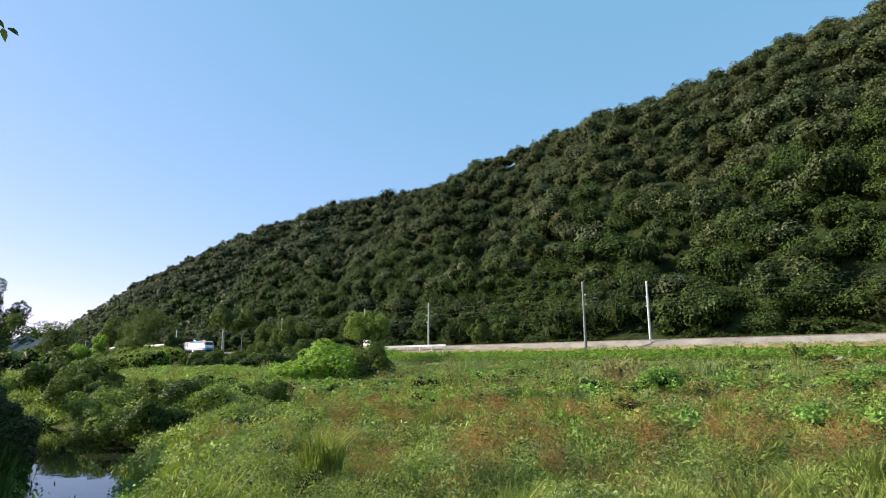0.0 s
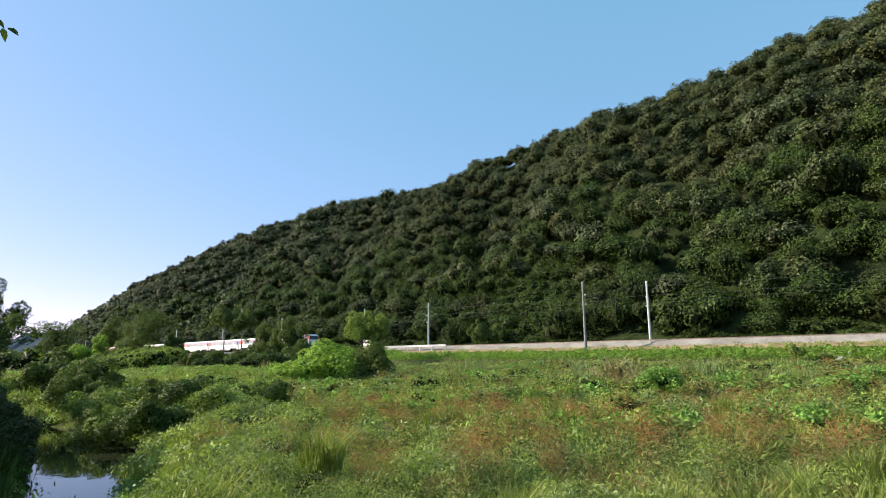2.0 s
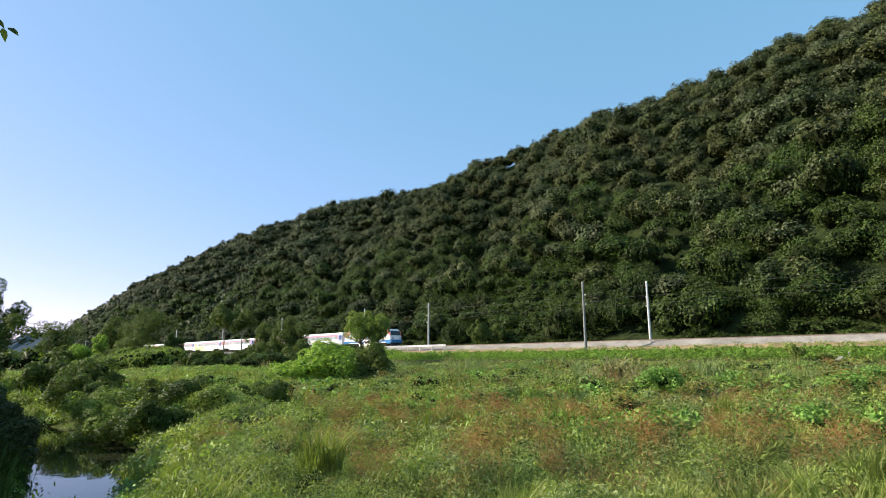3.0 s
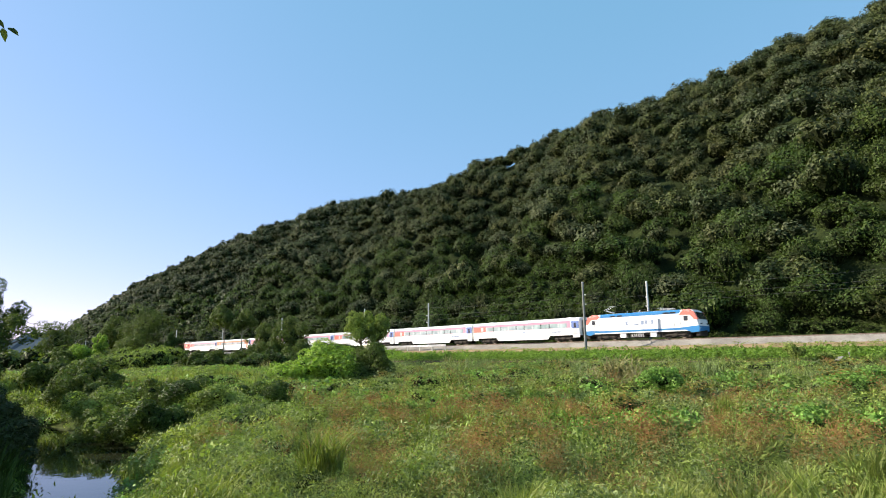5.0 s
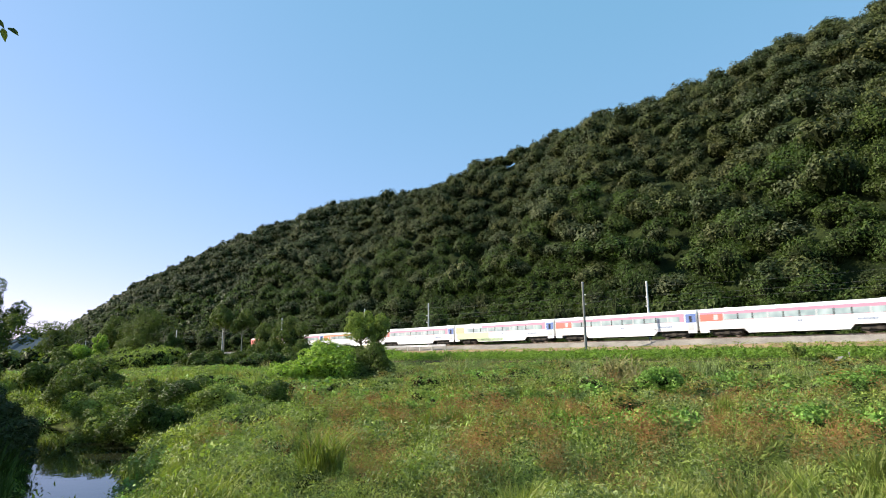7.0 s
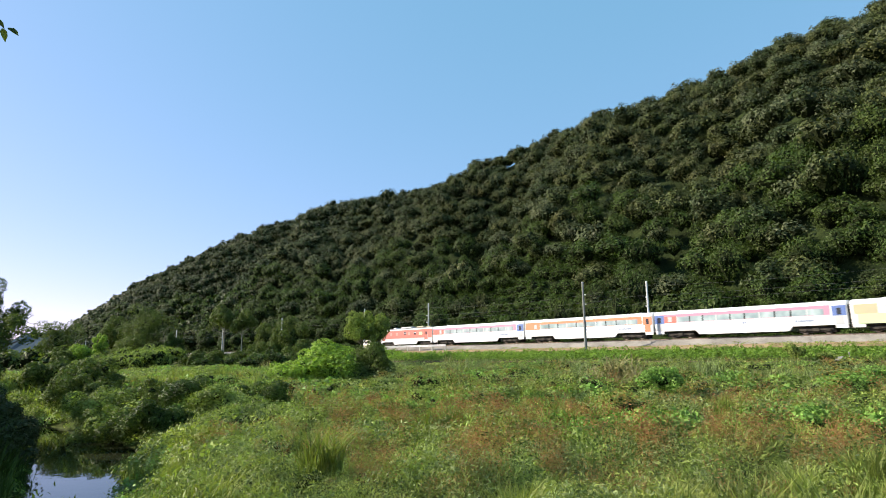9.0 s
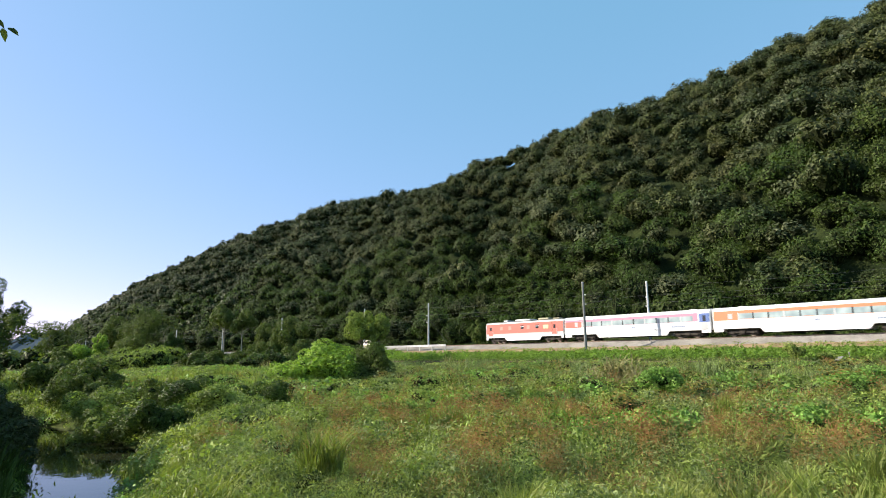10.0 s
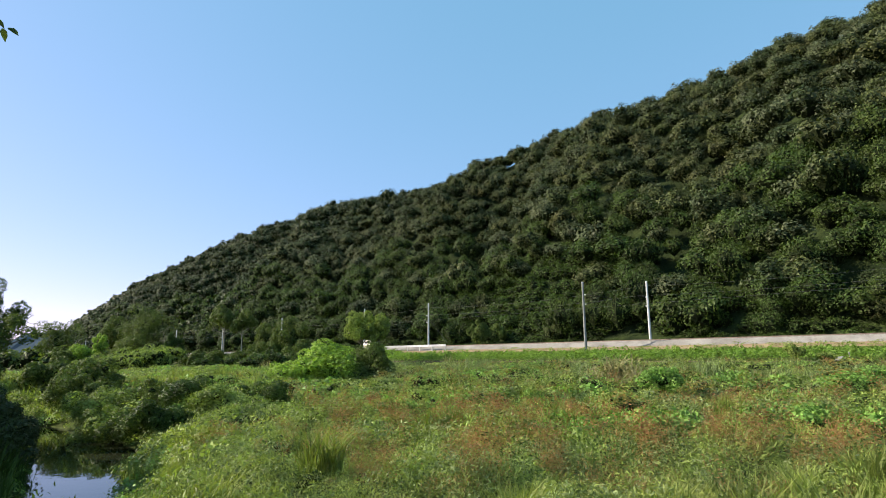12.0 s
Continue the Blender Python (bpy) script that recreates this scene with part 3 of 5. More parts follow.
def coach(label, band, rear, front_door, rear_door=None, green=False):
    """A passenger coach 23.3 m long; its front is towards +x."""
    c = thing("passenger_coach", pose(0, 0, 0), label, "railway coach", "coaches of the train")
    e = 11.55
    part("body", loft(COACH_PROFILE, [(-e, 0.97, 0.985), (-e + 0.12, 1, 1), (e - 0.12, 1, 1), (e, 0.97, 0.985)]), M["white"], c)
    roof = [(y * 1.012, z + 0.012) for y, z in COACH_PROFILE if z > 3.25]
    part("roof", loft(roof + [(1.1, 3.3), (-1.1, 3.3)], [(-e + 0.05, 0.99, 0.99), (-e + 0.2, 1, 1), (e - 0.2, 1, 1), (e - 0.05, 0.99, 0.99)]), M["roof_white"], c, "white roof, faintly ribbed")
    first, last = -8.3, 9.3
    side_panel("stripe", -e + 0.1 if not green else -4.5, 9.9, 2.94, 3.2, 0.006, M[band], c, "coloured stripe over the windows")
    side_panel("window_band", (first if not green else -4.5), 9.9, 2.12, 2.94, 0.004, M[band], c)
    if green:
        side_panel("green_panel", -e + 0.6, first + 5.5, 1.0, 2.05, 0.005, M["green_paint"], c, "pale green painted panel")
        skirt(-6.0, 0.8, c, M["green_paint"], 0.5)
        side_panel("cream_panel", -e + 0.3, -9.0, 2.05, 3.1, 0.005, M["cream"], c, "faded cream panel")
    else:
        side_panel("end_panel", -e + 0.1, first - 0.1, 2.05, 2.94, 0.006, M[rear], c, "coloured end panel")
        side_panel("end_hatch", -9.6, -9.05, 2.2, 2.85, 0.012, M["grey_paint"], c)
    n = 10
    pitch = (last - first) / n
    for i in range(n):
        a = first + i * pitch
        side_panel("window", a + 0.06, a + pitch - 0.06, 2.16, 2.84, 0.012, M["glass"], c, "pale tinted window")
        side_panel("window_post", a - 0.08, a + 0.08, 2.12, 2.88, 0.014, M["rubber"] if i % 3 else M["grey_paint"], c)
    for x, col in ((10.75, front_door), (-10.85, rear_door)):
        if col:
            side_panel("door_panel", x - 0.7, x + 0.7, 2.0, 3.12, 0.009, M[col], c, "coloured door bay")
            side_panel("door", x - 0.45, x + 0.45, 1.05, 2.0, 0.01, M["orange" if col == "orange" else "grey_paint"], c)
            side_panel("door_window", x - 0.22, x + 0.22, 2.1, 2.85, 0.016, M["cab_glass"], c)
    skirt(-5.9, 5.9, c, M["white"])
    for a, b in ((-e + 0.05, -10.3), (10.3, e - 0.05)):
        for side in (-1, 1):
            ys = sorted((side * 1.42, side * 1.51))
            part("end_skirt", boxes((a, b, *ys, 0.62, 1.03)), M["white"], c)
    part("underframe", boxes((-10.8, 10.8, -1.2, 1.2, 0.85, 1.0), (-3.6, -0.8, -1.3, 1.3, 0.38, 0.9), (0.4, 3.8, -1.3, 1.3, 0.4, 0.9), (-10.1, -6.3, -0.95, 0.95, 0.22, 0.9), (6.3, 10.1, -0.95, 0.95, 0.22, 0.9), bevel=0.03), M["under"], c, "dark equipment under the floor")
    bogie(c, -8.15)
    bogie(c, 8.15)
    for a, b in ((-e - 0.2, -e + 0.1), (e - 0.1, e + 0.2)):
        part("gangway", boxes((a, b, -0.75, 0.75, 1.0, 3.25), bevel=0.04), M["rubber"], c, "black rubber gangway bellows")
    part("end_fairing", boxes((-e - 0.06, -e + 0.1, -1.3, 1.3, 0.95, 3.3), bevel=0.04), M["rubber"], c)
    for a, b in ((-e - 0.28, -e + 0.6), (e - 0.6, e + 0.28)):
        part("coupler", boxes((a, b, -0.12, 0.12, 0.78, 1.0)), M["under"], c)
    for x in (-8.6, 8.4):
        part("roof_vent", boxes((x, x + 1.0, -0.5, 0.5, 3.66, 3.8), bevel=0.03), M["roof_white"], c)
    bars(c, 6.2, 1.45, [0.22, 0.16, 0.25, 0.2, 0.18, 0.3, 0.2], 0.2, M["logo"])
    bars(c, 0.2, 1.55, [0.25, 0.18], 0.22, M["logo"])
    return c


def generator_car():
    g = thing("generator_car", pose(0, 0, 0), "coral red and white generator van with a dark roof", "railway car")
    e = 8.7
    part("body", loft(COACH_PROFILE, [(-e, 0.97, 0.985), (-e + 0.15, 1, 1), (e - 0.15, 1, 1), (e, 0.97, 0.985)]), M["white"], g)
    roof = [(y * 1.01, z + 0.014) for y, z in COACH_PROFILE if z > 3.4]
    part("roof", loft(roof + [(1.1, 3.4), (-1.1, 3.4)], [(-e + 0.05, 0.99, 0.99), (e - 0.05, 0.99, 0.99)]), M["dark_roof"], g, "grimy dark roof")
    side_panel("red_panel", -e + 0.12, e - 0.05, 1.66, 3.3, 0.005, M["coral"], g, "coral red upper panel")
    side_panel("grey_stripe", -e + 0.12, e - 0.05, 1.46, 1.66, 0.006, M["grey_paint"], g)
    for x in (-5.2, -3.2, 1.0):
        side_panel("louvre", x, x + 0.62, 2.25, 2.85, 0.012, M["brass_red"], g, "slatted louvre")
    for x in (-0.4, 2.9):
        ws = side_panel("window", x, x + 0.7, 2.3, 2.9, 0.014, M["cab_glass"], g)
        for w, side in zip(ws, (-1, 1)):
            ys = sorted((side * 1.54, side * 1.575))
            part("sun_blind", boxes((x - 0.03, x + 0.73, *ys, 2.62, 2.72)), M["white"], w)
    side_panel("hatch", 4.6, 5.6, 2.2, 2.8, 0.01, M["green_paint"], g, "faded pale green hatch")
    for x in (-7.5, 6.9):
        side_panel("door", x - 0.45, x + 0.45, 1.3, 3.12, 0.012, M["coral"], g, "coral side door")
        side_panel("door_edge", x - 0.5, x - 0.43, 1.2, 3.15, 0.016, M["rubber"], g)
        side_panel("door_window", x - 0.25, x + 0.25, 2.2, 2.8, 0.018, M["cab_glass"], g)
        side_panel("handrail", x + 0.5, x + 0.55, 1.2, 2.3, 0.05, M["galv"], g)
    skirt(-4.2, 4.2, g, M["white"])
    for x0, x1, h in ((-4.9, -4.0, 0.16), (-2.2, 1.2, 0.2), (3.0, 5.2, 0.2), (6.2, 7.4, 0.1)):
        part("roof_box", boxes((x0, x1, -0.9, 0.9, 3.7, 3.78 + h), bevel=0.04), M["cream"] if x0 > 0 else M["roof_white"], g, "pale exhaust housing")
    part("underframe", boxes((-8.2, 8.2, -1.2, 1.2, 0.85, 1.0), (-2.6, 2.4, -1.3, 1.3, 0.4, 0.9), bevel=0.03), M["under"], g)
    bogie(g, -6.2)
    bogie(g, 6.2)
    for a, b in ((-e + 0.05, -8.2), (8.2, e - 0.05)):
        for side in (-1, 1):
            ys = sorted((side * 1.42, side * 1.51))
            part("end_skirt", boxes((a, b, *ys, 0.62, 1.03)), M["white"], g)
    for a, b in ((-e - 0.12, -e + 0.1), (e - 0.1, e + 0.2)):
        part("gangway", boxes((a, b, -0.75, 0.75, 1.0, 3.22), bevel=0.04), M["rubber"], g)
    part("end_fairing", boxes((e - 0.1, e + 0.12, -1.3, 1.3, 0.95, 3.3), bevel=0.04), M["rubber"], g)
    return g


def locomotive():
    l = thing("electric_locomotive", pose(0, 0, 0), "white electric locomotive with blue stripes and red cab roofs", "locomotive")
    # side outline: raked cab fronts with a blunt nose
    out = [(-9.35, 0.95), (-9.5, 1.6), (-9.3, 2.35), (-8.65, 3.55), (-8.2, 3.8), (8.2, 3.8), (8.65, 3.55), (9.3, 2.35), (9.5, 1.6), (9.35, 0.95)]
    bm = prism(out, -1.5, 1.5)
    long_edges = [e for e in bm.edges if abs(e.verts[0].co.y) == 1.5 and e.verts[0].co.y == e.verts[1].co.y and min(v.co.z for v in e.verts) > 1.2]
    bmesh.ops.bevel(bm, geom=long_edges, offset=0.22, segments=3, affect="EDGES")
    part("body", bm, M["white"], l)

    def slab(name, outline, proud, mat, label=""):
        for side in (-1, 1):
            ys = sorted((side * 1.4, side * (1.5 + proud)))
            part(name, prism(outline, *ys), mat, l, label)

    slab("lower_stripe", [(-9.36, 0.96), (-9.44, 1.42), (-7.6, 1.5), (-6.5, 1.38), (6.3, 1.38), (7.6, 1.5), (9.44, 1.62), (9.36, 0.82), (8.3, 0.72), (7.4, 1.12), (-7.4, 1.12), (-8.3, 0.72)], 0.008, M["sky_blue"], "bright blue lower stripe")
    slab("upper_stripe", [(-6.6, 3.3), (6.5, 3.3), (6.9, 3.58), (-6.3, 3.58)], 0.006, M["sky_blue"], "bright blue cantrail stripe")
    slab("cab_flash", [(-9.28, 2.4), (-8.7, 3.5), (-6.4, 3.58), (-6.9, 3.1), (-8.1, 3.05), (-8.75, 2.4)], 0.007, M["coral"], "coral red cab flash")
    slab("cab_flash", [(9.28, 2.4), (8.7, 3.5), (7.0, 3.58), (6.5, 3.1), (8.1, 3.05), (8.75, 2.4)], 0.007, M["coral"], "coral red cab flash")
    for x in (-8.0, 7.2):
        slab("cab_window", [(x, 2.3), (x + 0.65, 2.3), (x + 0.65, 2.95), (x, 2.95)], 0.014, M["cab_glass"])
        slab("cab_door", [(x - 1.3 if x > 0 else x + 1.2, 1.45), (x - 0.6 if x > 0 else x + 1.9, 1.45), (x - 0.6 if x > 0 else x + 1.9, 3.05), (x - 1.3 if x > 0 else x + 1.2, 3.05)], 0.01, M["white"])
        for dx in (-1.42, -0.5):
            xx = x + dx if x > 0 else x - dx
            slab("handrail", [(xx, 1.3), (xx + 0.04, 1.3), (xx + 0.04, 2.5), (xx, 2.5)], 0.05, M["galv"])
    for x0 in (-4.6, -3.4, 4.2, 5.2):
        slab("grille", [(x0, 3.34), (x0 + 0.9, 3.34), (x0 + 0.9, 3.54), (x0, 3.54)], 0.014, M["rubber"], "black ventilation grille")
    for side in (-1, 1):
        bm = bmesh.new()
        a = side
        vs = [bm.verts.new(v) for v in ((a * 9.26, -1.25, 2.45), (a * 9.26, 1.25, 2.45), (a * 8.78, 1.2, 3.36), (a * 8.78, -1.2, 3.36))]
        f = bm.faces.new(vs)
        bmesh.ops.recalc_face_normals(bm, faces=bm.faces[:])
        ex = bmesh.ops.extrude_face_region(bm, geom=[f])
        bmesh.ops.translate(bm, vec=(a * 0.06, 0, 0.04), verts=[v for v in ex["geom"] if isinstance(v, bmesh.types.BMVert)])
        part("windscreen", bm, M["cab_glass"], l, "dark raked windscreen")
        part("nose_panel", boxes(*[(min(a * 9.36, a * 9.52), max(a * 9.36, a * 9.52), -1.3, 1.3, 0.9, 1.55)], bevel=0.03), M["sky_blue"], l)
        for y in (-0.95, 0.95):
            part("headlight", boxes((min(a * 9.42, a * 9.5), max(a * 9.42, a * 9.5), y - 0.18, y + 0.18, 1.75, 1.95), bevel=0.02), M["cab_glass"], l)
        part("snow_plough", boxes((min(a * 8.7, a * 9.3), max(a * 8.7, a * 9.3), -1.2, 1.2, 0.25, 0.9), bevel=0.08), M["under"], l)
    # the painted name, as plain shapes
    for x, w in ((-2.0, 0.28), (0.55, 0.5), (1.2, 0.4), (1.85, 0.14), (2.2, 0.36)):
        slab("emblem_bar", [(x, 2.05), (x + w, 2.05), (x + w, 2.62), (x, 2.62)], 0.01, M["logo"], "slate blue painted emblem shape")
    slab("emblem_bar", [(-1.6, 2.05), (-1.4, 2.05), (-1.75, 2.35), (-1.4, 2.62), (-1.65, 2.62), (-1.95, 2.35)], 0.01, M["logo"])
    slab("emblem_crescent", [(-0.75, 2.25), (-0.4, 1.98), (0.05, 2.0), (0.35, 2.3), (0.0, 2.18), (-0.4, 2.17)], 0.01, M["logo"], "slate blue painted crescent")
    part("roof_panel", boxes((-6.7, 6.8, -1.45, 1.45, 3.3, 3.825), bevel=0.2), M["sky_blue"], l, "bright blue roof panel")
    for a, b in ((-8.4, -6.75), (6.85, 8.4)):
        part("cab_roof", boxes((a, b, -1.45, 1.45, 3.3, 3.825), bevel=0.2), M["coral"], l, "coral red cab roof")
    # roof gear
    part("roof_gear", boxes((-5.6, -2.0, -0.9, 0.9, 3.78, 3.92), (2.4, 6.0, -0.9, 0.9, 3.78, 3.95), (-1.2, 1.4, -0.6, 0.6, 3.78, 3.98), bevel=0.04), M["dark_roof"], l, "dark roof equipment boxes")
    for x in (-5.0, -2.6, -0.5, 0.9, 3.0, 4.4):
        bm = bmesh.new()
        for k in range(4):
            tube(bm, [(x, 0.3, 3.95 + 0.08 * k), (x, 0.3, 4.0 + 0.08 * k)], [0.1, 0.08], 8)
        part("insulator", bm, M["grey_paint"], l)
    bm = bmesh.new()
    tube(bm, [(-5.0, 0.3, 4.3), (-1.0, 0.3, 4.25), (0.9, 0.3, 4.3), (4.4, 0.3, 4.28)], [0.03] * 4, 6)
    part("busbar", bm, M["under"], l)
    # rear pantograph is up, the front one folded
    bm = bmesh.new()
    for y in (-0.45, 0.45):
        tube(bm, [(-4.6, y, 3.95), (-6.4, y * 0.7, 4.5)], [0.04, 0.03], 6)
        tube(bm, [(-6.4, y * 0.7, 4.5), (-4.9, y * 0.6, 5.02)], [0.03, 0.025], 6)
    for x in (-5.05, -4.75):
        tube(bm, [(x, -0.8, 4.95), (x, -0.6, 5.06), (x, 0.6, 5.06), (x, 0.8, 4.95)], [0.03] * 4, 6)
    part("pantograph", bm, M["galv"], l, "raised grey pantograph")
    bm = bmesh.new()
    for y in (-0.45, 0.45):
        tube(bm, [(3.0, y, 4.0), (5.2, y * 0.7, 4.12)], [0.04, 0.03], 6)
        tube(bm, [(5.2, y * 0.7, 4.14), (3.2, y * 0.6, 4.26)], [0.03, 0.025], 6)
    for x in (3.1, 3.4):
        tube(bm, [(x, -0.8, 4.2), (x, -0.6, 4.32), (x, 0.6, 4.32), (x, 0.8, 4.2)], [0.03] * 4, 6)
    part("pantograph", bm, M["galv"], l, "folded grey pantograph")
    part("underframe", boxes((-8.6, 8.6, -1.25, 1.25, 0.7, 1.12), (-1.3, 0.9, -1.35, 1.35, 0.3, 0.9), (-7.8, -3.4, -0.95, 0.95, 0.2, 0.9), (3.4, 7.8, -0.95, 0.95, 0.2, 0.9), bevel=0.03), M["under"], l, "dark underframe and traction gear")
    for k in range(6):
        x = -1.1 + 0.36 * k
        part("air_reservoir_rib", boxes((x, x + 0.12, -1.4, -1.34, 0.4, 0.85)), M["galv"], l)
    for x in (-3.1, 1.9):
        part("equipment_box", boxes((x, x + 1.0, -1.4, 1.4, 0.3, 1.05), bevel=0.03), M["white"], l, "white underfloor equipment box")
    bogie(l, -5.6)
    bogie(l, 5.6)
    for a in (-9.75, 9.2):
        part("coupler", boxes((a, a + 0.55, -0.12, 0.12, 0.78, 1.0)), M["under"], l)
    return l


def shorten(ob, k):
    for o in ob.children_recursive:
        o.data.transform(Matrix.Diagonal((k, 1, 1, 1)))
    return ob


PINK = "white passenger coach with a rose stripe and blue door bay"
CARS = [
    coach(PINK, "pink", "coral", "blue"),
    coach(PINK, "pink", "coral", "blue"),
    coach(PINK, "pink", "coral", "blue"),
    coach("white coach with a pale green painted rear half", "pink", "coral", "blue", green=True),
    coach("white coach with rose stripe and blue bays at both ends", "pink", "coral", "blue", "blue"),
    coach("white passenger coach with orange stripe and orange doors", "orange", "orange", "orange"),
    coach(PINK, "pink", "coral", "blue"),
]
PITCH, LOCO = 22.665, 18.55
TRAIN = [(shorten(locomotive(), 0.921), 9.15)]
TRAIN += [(shorten(c, 0.9675), LOCO + PITCH * (k + 0.5)) for k, c in enumerate(CARS)]
TRAIN += [(shorten(generator_car(), 0.937), LOCO + PITCH * 7 + 8.25)]


def motions():
    """The train slows slightly as it passes."""
    times = [0.0, 1 / 30] + [0.5 * k for k in range(1, 24)] + [12 - 1 / 30, 12.0]
    for car, back in TRAIN:
        rows = []
        for t in times:
            front = 195.02 - 33.559 * t + 0.1616 * t * t
            rows.append((t, on_plan(front + back, TRACK_D, RAIL_Z)))
        walk(car, rows)
# ---- the meadow ----
def blades(rng, n, radius, height, width, lean=0.5):
    """A tuft of narrow bent blades."""
    a = rng.uniform(0, math.tau, n)
    r = radius * np.sqrt(rng.uniform(0, 1, n))
    base = np.stack([r * np.cos(a), r * np.sin(a), np.zeros(n)], 1)
    b = rng.uniform(0, math.tau, n)
    h = height * rng.uniform(0.5, 1.1, n)
    out = np.stack([np.cos(b), np.sin(b), np.zeros(n)], 1) * (h * lean * rng.uniform(0.2, 1.0, n))[:, None]
    side = np.stack([-np.sin(b), np.cos(b), np.zeros(n)], 1) * width
    up = np.array([0, 0, 1.0])
    mid = base + out * 0.3 + up * (h * 0.6)[:, None]
    tip = base + out + up * (h * 0.98)[:, None]
    return np.stack([base, mid + side, tip, mid - side], 1)


def leafy(rng, n, radius, height, size, dome=0.5, tri=False, slim=0.62):
    """A rounded clump of broad leaves."""
    a = rng.uniform(0, math.tau, n)
    r = radius * np.sqrt(rng.uniform(0, 1, n))
    top = height * (1 - dome * (r / radius) ** 2)
    z = top * np.clip(rng.beta(3, 1.2, n), 0.1, 1)
    c = np.stack([r * np.cos(a), r * np.sin(a), z], 1)
    f = np.stack([np.cos(a) * r / radius, np.sin(a) * r / radius, np.full(n, 0.8)], 1)
    return leaves_at(c, f, size, rng, 0.55, slim, tri)


def meadow_points(rng, r0, r1, per_m2, keep):
    """Places on the meadow between two distances from the bank where one stands."""
    n = int((r1 ** 2 - r0 ** 2) * 0.74 * per_m2)
    a = rng.uniform(-0.74, 0.74, n)
    r = np.sqrt(rng.uniform(r0 ** 2, r1 ** 2, n))
    x, y = r * np.sin(a), r * np.cos(a)
    d = x * N2[0] + y * N2[1]
    ok = (d < 57.2) & (ground(x, y) > 0.12)
    x, y = x[ok], y[ok]
    k = keep(x, y) > rng.uniform(0, 1, len(x))
    x, y = x[k], y[k]
    return np.stack([x, y, ground(x, y)], 1)


def plant(name, mat, tpl, where, rng, scale, label, category):
    s = rng.uniform(*scale, len(where)) * (0.92 + 0.62 * wobble(where[:, 0], where[:, 1], 0.8, 2.0) + 0.3 * wobble(where[:, 0], where[:, 1], 2.4, 1.0))
    s = np.clip(s, 0.3, 1.5)
    q = spread_out(tpl, where, s, rng.uniform(0, math.tau, len(where)), rng.uniform(0.75, 1.2, len(where)), rng)
    return tagged(quads_mesh(name, q, M[mat], None, None), label, category, kind="stuff")


